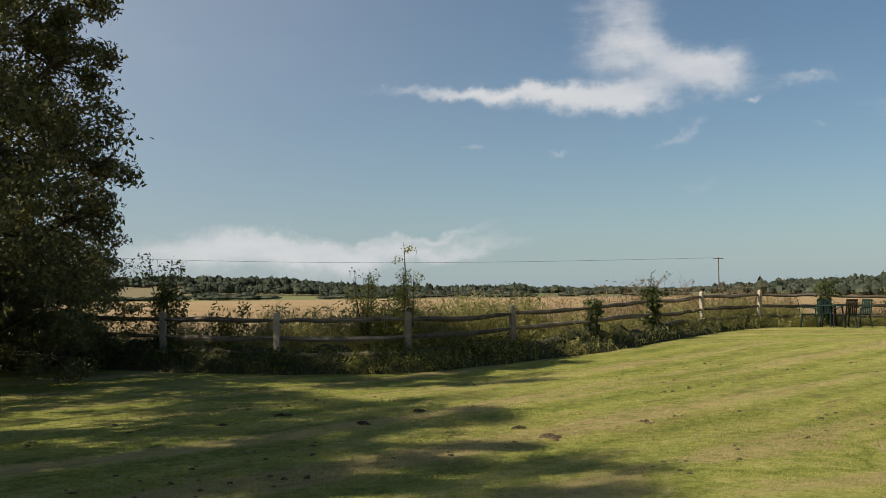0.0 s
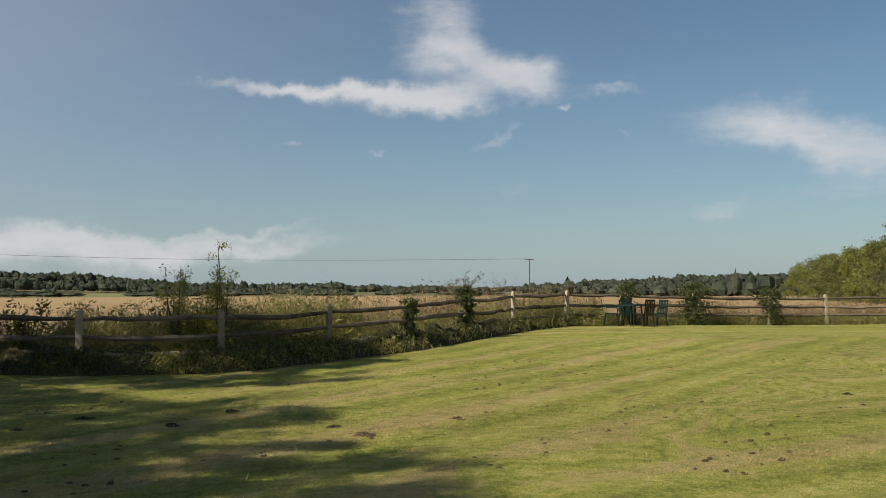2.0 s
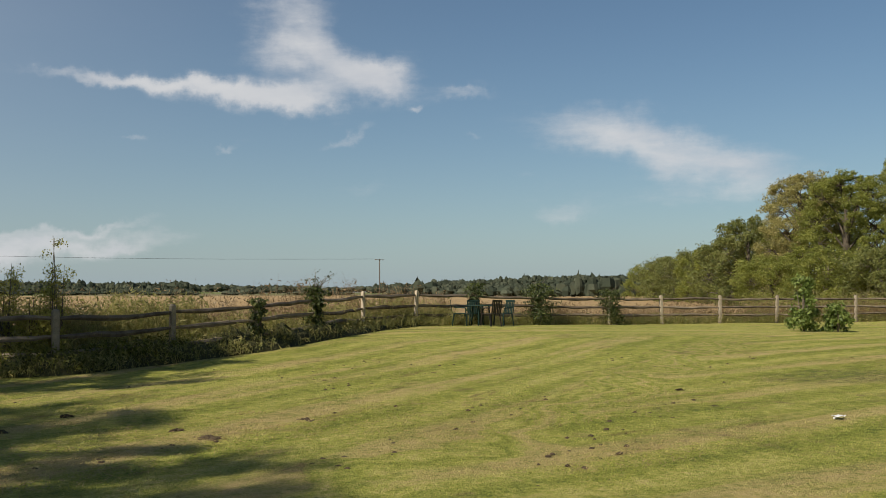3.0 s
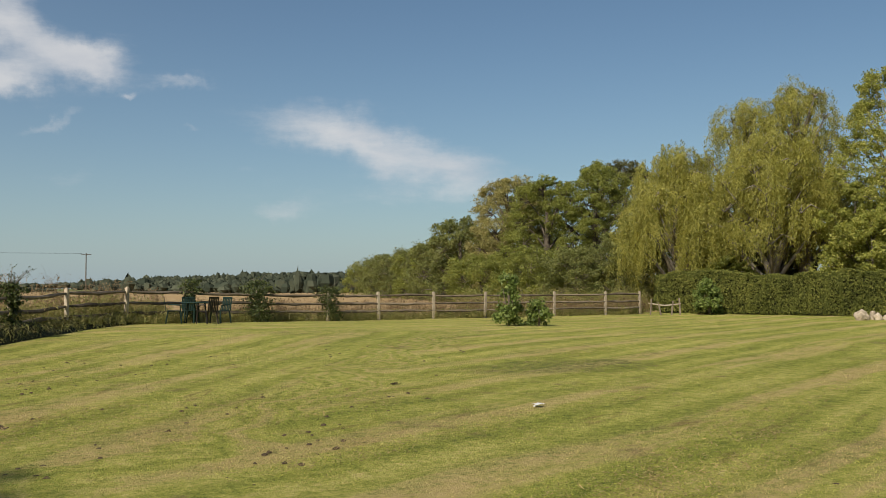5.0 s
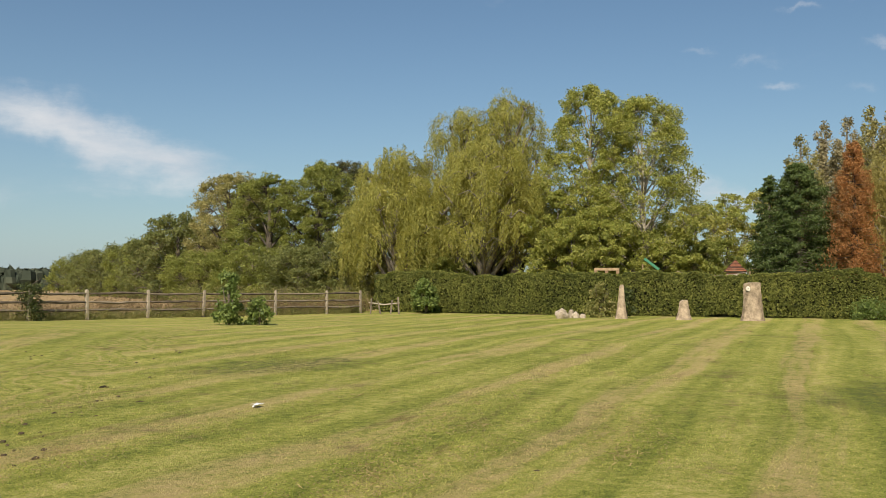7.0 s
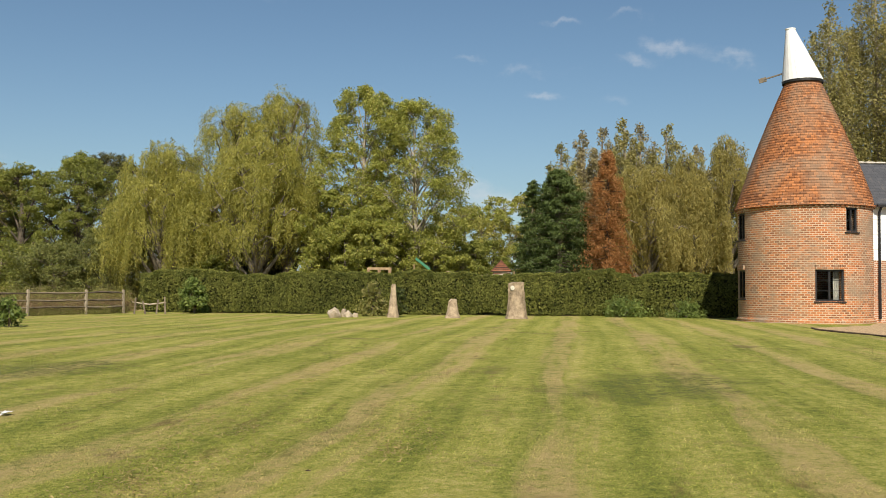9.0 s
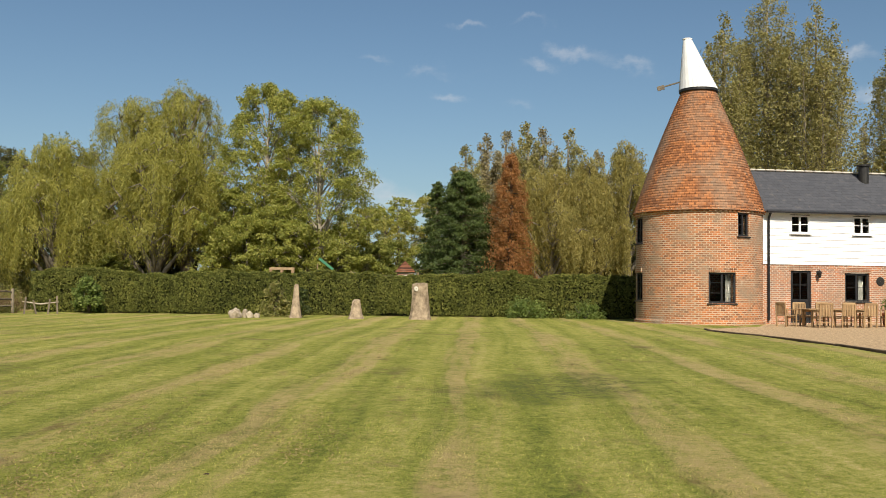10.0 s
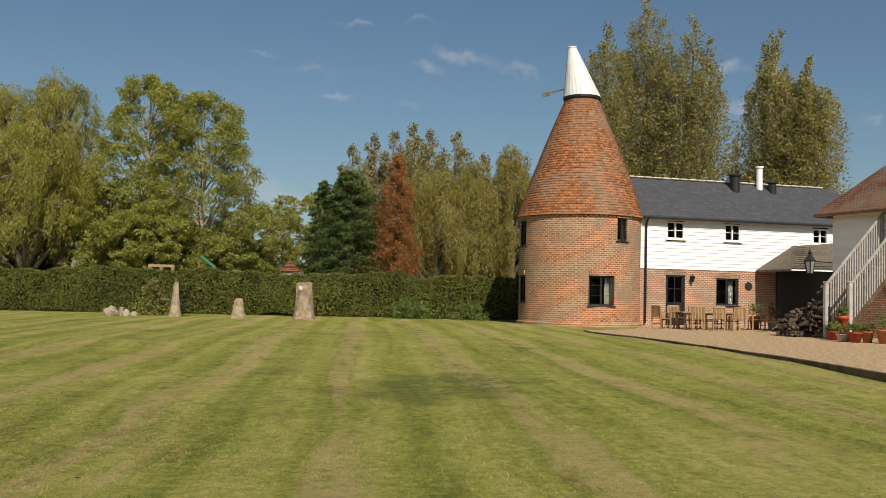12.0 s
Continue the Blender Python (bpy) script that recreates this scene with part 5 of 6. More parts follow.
# ---- the gravel yard and its kerb ----
YARD_Z = 0.25
EDGE = [Vector(p) for p in ((41.5, -0.2, 0), (37.6, 1.75, 0), (36.0, 1.45, 0), (32.7, -0.25, 0), (27.9, -2.1, 0), (23.4, -3.65, 0), (19.3, -4.75, 0), (12.0, -6.6, 0))]
yard_s = Shape()
poly = [(p.x, p.y) for p in EDGE] + [(10, -30), (60, -30), (58, -8), (46, -0.6)]
n = len(poly)
yard_s.add([(x, y, YARD_Z) for x, y in poly] + [(x, y, -0.3) for x, y in poly],
           [tuple(reversed(range(n)))] + [(i, (i + 1) % n, n + (i + 1) % n, n + i) for i in range(n)])
me_yard = part("gravel_yard", yard_s, M_GRAVEL, None, "pale brown fine gravel yard before the cottage")
tagged(me_yard, category="yard", kind="structure")
if me_yard.data.polygons[0].normal.z < 0:
    me_yard.data.flip_normals()
kerb = thing("yard_kerb", (0, 0, 0), 0, "dark timber kerb holding the gravel yard", "kerb", kind="structure")
for a, b in zip(EDGE[1:], EDGE[2:]):
    k = max(1, round((b - a).length / 2.2))
    for i in range(k):
        p, q = a.lerp(b, i / k), a.lerp(b, (i + 1) / k)
        v = q - p
        mid = p.lerp(q, 0.5)
        part("kerb_board", Shape().box(0, 0, 0.10, v.length - 0.012, 0.09, 0.36, pose(mid.x, mid.y, 0, random.uniform(-1, 1), random.uniform(-0.4, 0.4), math.degrees(math.atan2(v.y, v.x))), 0.012), M_KERB, kerb)


# ---- garden furniture ----
def teak_chair(at, turn):
    c = thing("garden_armchair", at, turn, "pale teak garden armchair with a slatted back", "chair", "chairs round the yard table")
    for x in (-0.25, 0.25):
        part("leg", Shape().box(x, 0.24, 0.32, 0.05, 0.05, 0.64, None, 0.006), M_TEAK, c)
        part("leg", Shape().box(x, -0.24, 0.46, 0.05, 0.05, 0.92, pose(0, 0, 0, 3), 0.006), M_TEAK, c)
        part("armrest", Shape().box(x * 1.06, 0.02, 0.655, 0.065, 0.56, 0.03, None, 0.008), M_TEAK, c)
    for i in range(6):
        part("seat_slat", Shape().box(0, -0.20 + 0.085 * i, 0.42, 0.48, 0.07, 0.022, None, 0.004), M_TEAK, c)
    for i in range(7):
        part("back_slat", Shape().box(-0.195 + 0.065 * i, -0.275, 0.66, 0.045, 0.02, 0.42, None, 0.004), M_TEAK, c)
    part("top_rail", Shape().box(0, -0.285, 0.90, 0.50, 0.035, 0.07, None, 0.01), M_TEAK, c)
    part("stretcher", Shape().box(0, 0.24, 0.36, 0.46, 0.025, 0.05), M_TEAK, c)
    part("stretcher", Shape().box(0, -0.23, 0.2, 0.46, 0.025, 0.04), M_TEAK, c)
    c.scale = (1.1, 1.1, 1.08)
    return c


face = math.degrees(math.atan2(along.y, along.x))
into_turn = face if INTO > 0 else face + 180
first = None
for az, d, turn in ((-93.60, 41.9, 0), (-94.75, 42.5, 0), (-95.85, 43.1, 0), (-91.75, 42.6, -80), (-97.0, 44.6, 75), (-92.6, 43.9, 180), (-93.8, 44.5, 180), (-95.2, 45.1, 180)):
    p = polar(az, d, YARD_Z)
    if first is None:
        first = teak_chair(p, into_turn + turn)
    else:
        copy_thing(first, pose(p.x, p.y, p.z, 0, 0, into_turn + turn))
tp = polar(-94.35, 43.4, YARD_Z)
table = thing("garden_table", tp, face, "long pale teak garden table in the yard", "table")
for i in range(8):
    part("top_board", Shape().box(0, -0.44 + 0.126 * i, 0.735, 3.1, 0.115, 0.03, None, 0.006), M_TEAK, table)
for x in (-1.3, 1.3):
    for y in (-0.36, 0.36):
        part("leg", Shape().box(x, y, 0.36, 0.08, 0.08, 0.72, None, 0.01), M_TEAK, table)
part("apron", Shape().box(0, -0.38, 0.66, 2.7, 0.03, 0.10).box(0, 0.38, 0.66, 2.7, 0.03, 0.10), M_TEAK, table)


def plastic_chair(at, turn, mat, tilt=0):
    c = thing("plastic_chair", at, turn, "dark green moulded plastic garden chair" if mat is M_GREEN else "dark brown moulded plastic garden chair", "chair", "chairs by the fence")
    for x in (-0.23, 0.23):
        part("leg", Shape().tube([(x * 1.08, 0.25, 0), (x, 0.22, 0.42)], [0.022, 0.028], 6), mat, c)
        part("leg", Shape().tube([(x * 1.08, -0.27, 0), (x, -0.2, 0.42)], [0.022, 0.028], 6), mat, c)
        part("armrest", Shape().tube([(x * 1.05, 0.22, 0.42), (x * 1.1, 0.2, 0.63), (x * 1.1, -0.2, 0.66)], [0.02, 0.024, 0.024], 6), mat, c)
    part("seat", Shape().box(0, 0, 0.43, 0.48, 0.46, 0.035, None, 0.012), mat, c)
    b = Shape()
    for i in range(6):
        b.box(-0.20 + 0.08 * i, 0, 0.66, 0.058, 0.02, 0.44, pose(0, -0.21, 0, 8, 0, 0), 0.006)
    b.box(0, 0, 0.90, 0.47, 0.028, 0.07, pose(0, -0.21, 0, 8, 0, 0), 0.012)
    part("backrest", b, mat, c)
    return c


def gz(az, d, up=0.0):
    p = polar(az, d)
    p.z = ground_z(p.x, p.y) + up
    return p


plastic_chair(gz(-20.8, 34.3), 250, M_GREEN)
plastic_chair(gz(-21.7, 35.3), 170, M_GREEN)
plastic_chair(gz(-22.65, 33.7), 20, M_BROWN)
plastic_chair(gz(-23.4, 34.8), 110, M_GREEN)
pt_ = thing("plastic_table", gz(-22.05, 34.5), 20, "round dark green plastic garden table on the lawn", "table")
part("tabletop", Shape().lathe([(0.01, 0.70), (0.50, 0.70), (0.52, 0.715), (0.50, 0.735), (0.01, 0.735)], 28), M_GREEN, pt_)
for a in range(4):
    x, y = 0.36 * math.cos(a * math.pi / 2 + .6), 0.36 * math.sin(a * math.pi / 2 + .6)
    part("leg", Shape().tube([(x, y, 0), (x * 0.8, y * 0.8, 0.7)], [0.025, 0.03], 7), M_GREEN, pt_)


# ---- stumps, stones and small things before the hedge ----
def stump(at, h, r, label, lean=0.0, knot=False, taper=0.0):
    s = Shape()
    rng = random.Random(int(h * 100))
    n = 14
    rows = 9
    for i in range(rows):
        t = i / (rows - 1)
        rad = r * (1 - taper * t + 0.6 * (1 - t) ** 3)
        for q in range(n):
            a = 2 * math.pi * q / n
            k = 1 + 0.10 * math.sin(3 * a + 1) + 0.07 * math.sin(5 * a + 4 * t) + rng.uniform(-.04, .04)
            s.v.append((lean * t * h + rad * k * math.cos(a), rad * k * math.sin(a), h * t + (0.05 * math.sin(2 * a) if i == rows - 1 else 0)))
    for i in range(rows - 1):
        for q in range(n):
            k = (q + 1) % n
            s.f.append((i * n + q, i * n + k, i * n + n + k, i * n + n + q))
    s.f.append(tuple((rows - 1) * n + q for q in range(n)))
    t = thing("tree_stump", at - Vector((0, 0, 0.05)), 0, label, "stump", "stumps along the hedge")
    part("trunk", s, M_STUMP, t)
    if knot:
        k = part("knot", Shape().lathe([(0.12, 0), (0.10, 0.06), (0.02, 0.07)], 12), M_CONCRETE, t, "pale sawn branch scar")
        out = -Vector((at.x, at.y, 0)).normalized()
        k.matrix_local = Matrix.Translation(out * r * 0.95 + Vector((0, 0.2, h * 0.86))) @ out.to_track_quat("Z", "Y").to_matrix().to_4x4()
    return t


stump(gz(-63.4, 46.3), 1.62, 0.20, "tall narrow weathered tree stump before the hedge", 0.03, False, 0.5)
stump(gz(-66.95, 46.0), 0.92, 0.26, "short weathered tree stump before the hedge", 0.04, False, 0.3)
stump(gz(-70.75, 45.6), 1.74, 0.36, "broad pale tree stump with a sawn top", -0.01, True)


def rock(at, size, label, seed, mat=None):
    bm = bmesh.new()
    bmesh.ops.create_icosphere(bm, subdivisions=3, radius=1)
    for v in bm.verts:
        k = 1 + 0.35 * noise.noise(v.co * 1.3 + Vector((seed, 0, 0))) + 0.12 * noise.noise(v.co * 4 + Vector((0, seed, 0)))
        v.co = Vector((v.co.x * size[0] * k, v.co.y * size[1] * k, max(-0.5, v.co.z) * size[2] * k))
    me = bpy.data.meshes.new("rock")
    bm.to_mesh(me)
    bm.free()
    me.materials.append(mat or M_STONE)
    ob = new("rock", me)
    ob.location = at
    return tagged(ob, label, "rock", "rocks by the hedge")


for i, (a, d, w_, h_) in enumerate(((-59.95, 46.2, 0.36, 0.32), (-60.75, 46.5, 0.20, 0.22), (-61.15, 46.6, 0.17, 0.15), (-60.5, 46.9, 0.16, 0.3))):
    rock(gz(a, d, h_ * 0.4), (w_, w_ * 0.8, h_), "pale rough stone on the lawn by the hedge" if i else "large pale boulder on the lawn by the hedge", i * 3.1)

paper = thing("paper_scrap", gz(-42.05, 12.9, 0.03), 20, "crumpled white paper scrap on the grass", "litter")
s = Shape()
for i in range(5):
    for j in range(4):
        s.v.append((0.045 * i - 0.09, 0.035 * j - 0.05, 0.025 * noise.noise((i * 0.8, j * 0.8, 2)) + 0.02))
for i in range(4):
    for j in range(3):
        s.f.append((i * 4 + j, i * 4 + 4 + j, i * 4 + 5 + j, i * 4 + 1 + j))
part("sheet", s, M_COWL, paper)
part("stick", Shape().tube([(-0.12, 0, 0.0), (0.1, 0.03, 0.01)], [0.012, 0.01], 6), M_COWL, paper)

# little heaps of soil in the sward
def soil_heap(at, w_, seed):
    """A crumbled heap: one low mound broken into clods."""
    rng = random.Random(seed)
    bm = bmesh.new()
    bmesh.ops.create_icosphere(bm, subdivisions=4, radius=1)
    for v in bm.verts:
        c = Vector((v.co.x, v.co.y, seed * 2.3))
        k = 0.75 + 0.9 * noise.noise(c * 1.1) + 0.45 * noise.noise(c * 3.2 + Vector((0, 0, 9)))
        clod = 0.5 + 0.9 * abs(noise.noise(c * 4.5))
        v.co = Vector((v.co.x * w_ * 0.75 * k, v.co.y * w_ * 0.6 * k, max(-0.2, v.co.z) * w_ * 0.30 * clod))
    me = bpy.data.meshes.new("molehill")
    bm.to_mesh(me)
    bm.free()
    me.materials.append(M_SOIL)
    ob = new("molehill", me)
    ob.location, ob.rotation_euler = at, (0, 0, rng.uniform(0, 6))
    return tagged(ob, "low crumbly heap of dark soil in the lawn", "soil heap", "soil heaps in the lawn")


for i, (a, d, w_) in enumerate(((-11.8, 12.1, 0.30), (-6.2, 10.9, 0.34), (-4.4, 11.6, 0.24), (1.5, 13.4, 0.22), (4.8, 12.2, 0.22), (-15.6, 16.5, 0.14), (-19.2, 18.2, 0.15), (-8.4, 12.3, 0.14),
                             (-33.6, 15.8, 0.16), (-35.5, 13.8, 0.15), (-30.0, 19.5, 0.13), (-47.6, 8.1, 0.10), (-58.5, 8.6, 0.10), (9.5, 13.2, 0.22), (13.0, 12.4, 0.2), (-20.5, 21.5, 0.13))):
    soil_heap(gz(a, d, -0.01), w_ * 0.62, 40 + i)

def soil_crumbs():
    """Clods and torn turf kicked up in rows by the mower beside the fence."""
    rng, s = random.Random(530), Shape()
    made = 0
    while made < 260:
        p = polar(rng.uniform(-44, 24), 6.5 + 18.0 * rng.random() ** 1.3)
        u_, v_ = (p.y - p.x) * 0.7071, (p.x + p.y) * 0.7071
        if u_ < 2.5 or u_ > 12.5 or noise.noise((u_ * 0.9, v_ * 0.16, 6.0)) < 0.08:
            continue
        made += 1
        r_ = rng.uniform(0.008, 0.030)
        z = ground_z(p.x, p.y)
        n = 7
        ring = lambda k, up: [(p.x + math.cos(6.283 * q / n) * r_ * k * rng.uniform(0.6, 1.4) * 1.3, p.y + math.sin(6.283 * q / n) * r_ * k * rng.uniform(0.6, 1.4), z + up * r_ * rng.uniform(0.7, 1.3)) for q in range(n)]
        vs = ring(1.0, -0.2) + ring(0.85, 0.35) + ring(0.4, 0.6)
        s.add(vs, [(i * n + q, i * n + (q + 1) % n, i * n + n + (q + 1) % n, i * n + n + q) for i in range(2) for q in range(n)] + [tuple(range(2 * n, 3 * n))])
    return tagged(part("soil_crumbs", s, M_SOIL, None, "dark clods of soil and torn turf on the lawn"), category="soil", kind="stuff")


soil_crumbs()

# ---- pots, firewood and plants by the stairs ----
def pot(az, d, r, h, mat, plant, leafmat, label, seed):
    p = polar(az, d, YARD_Z)
    t = thing("plant_pot", p, 0, label, "plant pot", "pots by the stairs")
    part("pot", Shape().lathe([(0.01, 0), (r * 0.72, 0), (r * 0.98, h * 0.86), (r * 1.08, h * 0.87), (r * 1.08, h), (r * 0.95, h), (r * 0.9, h * 0.88), (0.01, h * 0.88)], 22), mat, t, "", True)
    lv = Leaves(seed)
    lv.clump((0, 0, h + plant * 0.45), (r * 1.3, r * 1.3, plant * 0.55), 260, 0.09, 0.5, 0.1)
    tagged(lv.build("foliage", leafmat, t), kind="stuff")
    return t


for i, (az, d, r, h, mat, pl, lf, lab) in enumerate(((-102.15, 34.6, 0.22, 0.34, M_REDPOT, 0.35, M_LEAF_LAUREL, "red glazed pot with a leafy plant"), (-102.75, 34.8, 0.19, 0.38, M_TERRA, 0.3, M_LEAF_WEED, "terracotta pot with a small plant"),
                                                    (-103.7, 34.5, 0.32, 0.46, M_TERRA, 0.7, M_LEAF_LAUREL, "large terracotta pot with a bushy plant"), (-101.0, 36.2, 0.2, 0.3, M_REDPOT, 0.4, M_LEAF_LAUREL, "red glazed pot with a leafy plant"),
                                                    (-101.55, 35.0, 0.24, 0.26, M_CONCRETE, 0.4, M_LEAF_WEED, "pale trough with trailing plants"), (-101.5, 36.4, 0.2, 0.85, M_REDPOT, 0.35, M_LEAF_LAUREL, "tall red pot with a flowering plant"),
                                                    (-97.9, 45.0, 0.26, 0.4, M_CONCRETE, 0.9, M_LEAF_IVY, "pale tub with a dark leafy shrub"), (-96.9, 45.6, 0.24, 0.6, M_TERRA, 0.7, M_LEAF_LAUREL, "terracotta pot with a leafy shrub"))):
    pot(az, d, r, h, mat, pl, lf, lab, 300 + i)

pile = thing("firewood_pile", polar(-99.75, 38.8, YARD_Z), math.degrees(math.atan2(along.y, along.x)), "heap of split firewood before the log store", "firewood")
rng = random.Random(77)
for i in range(260):
    t = rng.random()
    x = -1.1 + 2.4 * t
    top = 0.35 + 1.85 * t
    z = rng.uniform(0.08, top)
    y = rng.uniform(-0.7, 0.7) * (1 - 0.5 * z / 2.2)
    s = Shape().tube([(-0.17, 0, 0), (0.17, 0, 0)], [rng.uniform(0.04, 0.085), rng.uniform(0.04, 0.085)], 5, 0.4)
    ob = part("log", s, M_LOG, pile)
    ob.location, ob.rotation_euler = (x, y * INTO, z), (rng.uniform(0, 3), rng.uniform(-0.5, 0.5), rng.uniform(0, 3.1))

# ---- beyond the hedge: play tower, slide, hut ----
play = thing("play_platform", gz(-62.55, 54.2, -0.28), -58, "pale wooden play platform behind the hedge", "play tower")
part("deck", Shape().box(0, 0, 2.45, 1.25, 1.0, 0.10, None, 0.01), M_PINE, play)
part("top_rail", Shape().box(0, -0.5, 2.78, 1.3, 0.06, 0.12).box(0, 0.5, 2.78, 1.3, 0.06, 0.12), M_PINE, play)
for x in (-0.6, 0.0, 0.6):
    for y in (-0.5, 0.5):
        part("post", Shape().box(x, y, 1.36, 0.09, 0.09, 2.72, None, 0.008), M_PINE, play)
slide = thing("slide", gz(-65.1, 54.6), -65, "green plastic slide behind the hedge", "slide")
part("chute", Shape().box(0, 0, 0, 1.0, 0.5, 0.05, pose(0, 0, 2.75, 0, 38, 0), 0.01).box(0, .25, 0.06, 1.0, 0.04, 0.14, pose(0, 0, 2.75, 0, 38, 0)).box(0, -.25, 0.06, 1.0, 0.04, 0.14, pose(0, 0, 2.75, 0, 38, 0)), M_TARP, slide)
part("leg", Shape().box(-0.45, 0.2, 1.4, 0.06, 0.06, 2.8), M_PINE, slide)
hut = thing("garden_hut", gz(-69.8, 57, 0.15), 25, "small brick hut with a red tiled roof among trees", "hut")
part("wall", Shape().box(0, 0, 1.15, 0.9, 0.9, 2.3), M_BRICK_WALL, hut)
part("roof", Shape().add([(-0.6, -0.6, 2.28), (0.6, -0.6, 2.28), (0.6, 0.6, 2.28), (-0.6, 0.6, 2.28), (-0.3, 0, 2.95), (0.3, 0, 2.95)], [(0, 1, 5, 4), (1, 2, 5), (2, 3, 4, 5), (3, 0, 4), (3, 2, 1, 0)]), M_TILE_FLAT, hut)

line_ = thing("washing_line", gz(-66.6, 54.6), 0, "thin pale rope stretched between two posts behind the hedge", "rope")
end_ = gz(-70.6, 55.0) - gz(-66.6, 54.6)
for p in (Vector((0, 0, 0)), end_):
    part("post", Shape().box(p.x, p.y, p.z + 1.2, 0.07, 0.07, 2.4, None, 0.008), M_PINE, line_)
part("rope", Shape().tube([(end_.x * t, end_.y * t, 2.38 + end_.z * t - 0.22 * math.sin(math.pi * t)) for t in (0, 0.25, 0.5, 0.75, 1)], [0.016] * 5, 5), M_STONE, line_)
hurdle = thing("hurdle", gz(-49.4, 51.8), -40, "small broken wooden hurdle at the end of the hedge", "hurdle")
for x, h_, lean_ in ((-0.75, 0.85, 4), (-0.2, 0.7, -12), (0.35, 0.75, 6), (0.8, 0.9, -3)):
    part("stake", Shape().box(0, 0, h_ / 2, 0.08, 0.06, h_, pose(x, 0, 0, 0, lean_, 0), 0.01), M_RAIL, hurdle)
part("bar", Shape().tube([(-0.85, 0.05, 0.62), (0.0, 0.05, 0.50), (0.85, 0.05, 0.60)], [0.035, 0.04, 0.03], 6, 0.2), M_OAK_GREY, hurdle)

# ---- pole with wires over the field ----
pp = polar(-16.03, 195, 0)
pole = thing("utility_pole", pp, 0, "thin wooden utility pole with a crossbar in the field", "utility pole")
part("mast", Shape().tube([(0, 0, -0.5), (0, 0, 8.5)], [0.12, 0.09], 8), M_BARK, pole)
part("crossbar", Shape().box(0, 0, 8.3, 2.0, 0.12, 0.12, pose(0, 0, 0, 0, 0, 10)), M_BARK, pole)
q0 = polar(40, 190, 12.0)
for off in (-0.8,):
    pts = []
    for i in range(25):
        t = i / 24
        p = (pp + Vector((off, 0, 8.45))).lerp(q0, t)
        pts.append((p.x - pp.x, p.y - pp.y, p.z - 2.3 * math.sin(math.pi * t) - pp.z))
    part("wire", Shape().tube(pts, [0.022] * 25, 4), M_IRON, pole)

# ---- hedgerow along the fence: weeds, saplings, ivy ----
def fence_at(u):
    """A place along the fence line; u counts posts."""
    i = max(0, min(len(spots) - 2, int(u)))
    return spots[i].lerp(spots[i + 1], u - i)


def weeds(name, u0, u1, count, mat, label, seed, side, hmin, hmax, size=0.10, blade=0.22):
    """A ragged strip of weeds: leafy clumps and upright blades."""
    lv = Leaves(seed)
    rng, r = random.Random(seed), np.random.default_rng(seed)
    for i in range(count):
        u = rng.uniform(u0, u1)
        p = fence_at(u)
        out = Vector((p.x, p.y, 0)).normalized()
        p = p + out * rng.uniform(*side)
        z = ground_z(p.x, p.y)
        swell = 0.65 + 0.6 * (0.5 + 0.5 * noise.noise((p.x * 0.45, p.y * 0.45, seed)))
        h = rng.uniform(hmin, hmax) * swell
        m = 40
        # leaves rising round a stem
        t = r.random(m)
        c = np.array((p.x, p.y, z)) + np.stack([r.normal(size=m) * 0.16, r.normal(size=m) * 0.16, t * h], -1)
        ax = np.stack([r.normal(size=m), r.normal(size=m), np.abs(r.normal(size=m)) * 1.2], -1)
        sz = size * (0.6 + 0.9 * r.random(m))
        lv.put(c, ax, r.normal(size=(m, 3)), sz, sz * 0.32)
        m = 16
        c = np.array((p.x, p.y, z)) + np.stack([r.normal(size=m) * 0.2, r.normal(size=m) * 0.2, h * (0.3 + 0.5 * r.random(m))], -1)
        ax = np.stack([r.normal(size=m) * 0.25, r.normal(size=m) * 0.25, np.ones(m)], -1)
        lv.put(c, ax, r.normal(size=(m, 3)), h * (0.4 + 0.5 * r.random(m)), np.full(m, 0.016))
    ob = lv.build(name, mat, None, "", True)
    return tagged(ob, label, "weeds", kind="stuff")


weeds("bank_weeds", -0.4, 8.6, 900, M_LEAF_WEED, "tall green and straw weeds behind the fence", 201, (0.1, 1.9), 0.35, 1.15)
weeds("bank_weeds", 2.5, 8.8, 420, M_LEAF_WEED, "low rough weeds at the foot of the fence", 202, (-0.55, 0.15), 0.18, 0.55)
weeds("bank_weeds", -1.0, 4.2, 300, M_LEAF_HEDGE, "low green weeds at the foot of the fence", 203, (-0.35, 0.2), 0.2, 0.65)
weeds("bank_weeds", 8.5, 17.0, 520, M_LEAF_WEED, "low green and straw weeds along the fence", 204, (-0.25, 1.4), 0.18, 0.55)
weeds("field_weeds", 2.6, 8.5, 260, M_LEAF_SEED, "tall brown seeding weeds behind the fence", 205, (1.4, 3.4), 0.9, 1.75, 0.09)
weeds("field_weeds", 9.0, 17.2, 420, M_LEAF_SEED, "dry brown grasses behind the fence", 206, (0.4, 3.5), 0.5, 1.25, 0.10)
weeds("field_weeds", -0.5, 3.0, 120, M_LEAF_SEED, "tall brown seeding weeds behind the fence", 207, (1.2, 3.0), 0.8, 1.35, 0.09)
weeds("bank_weeds", 13.5, 17.2, 260, M_LEAF_WEED, "tall grey-green grasses beyond the fence", 208, (3.0, 9.0), 0.9, 1.7, 0.12)
weeds("bank_weeds", 1.9, 4.3, 340, M_LEAF_WEED, "tall green nettles behind the fence", 209, (1.2, 2.8), 1.0, 1.55, 0.11)


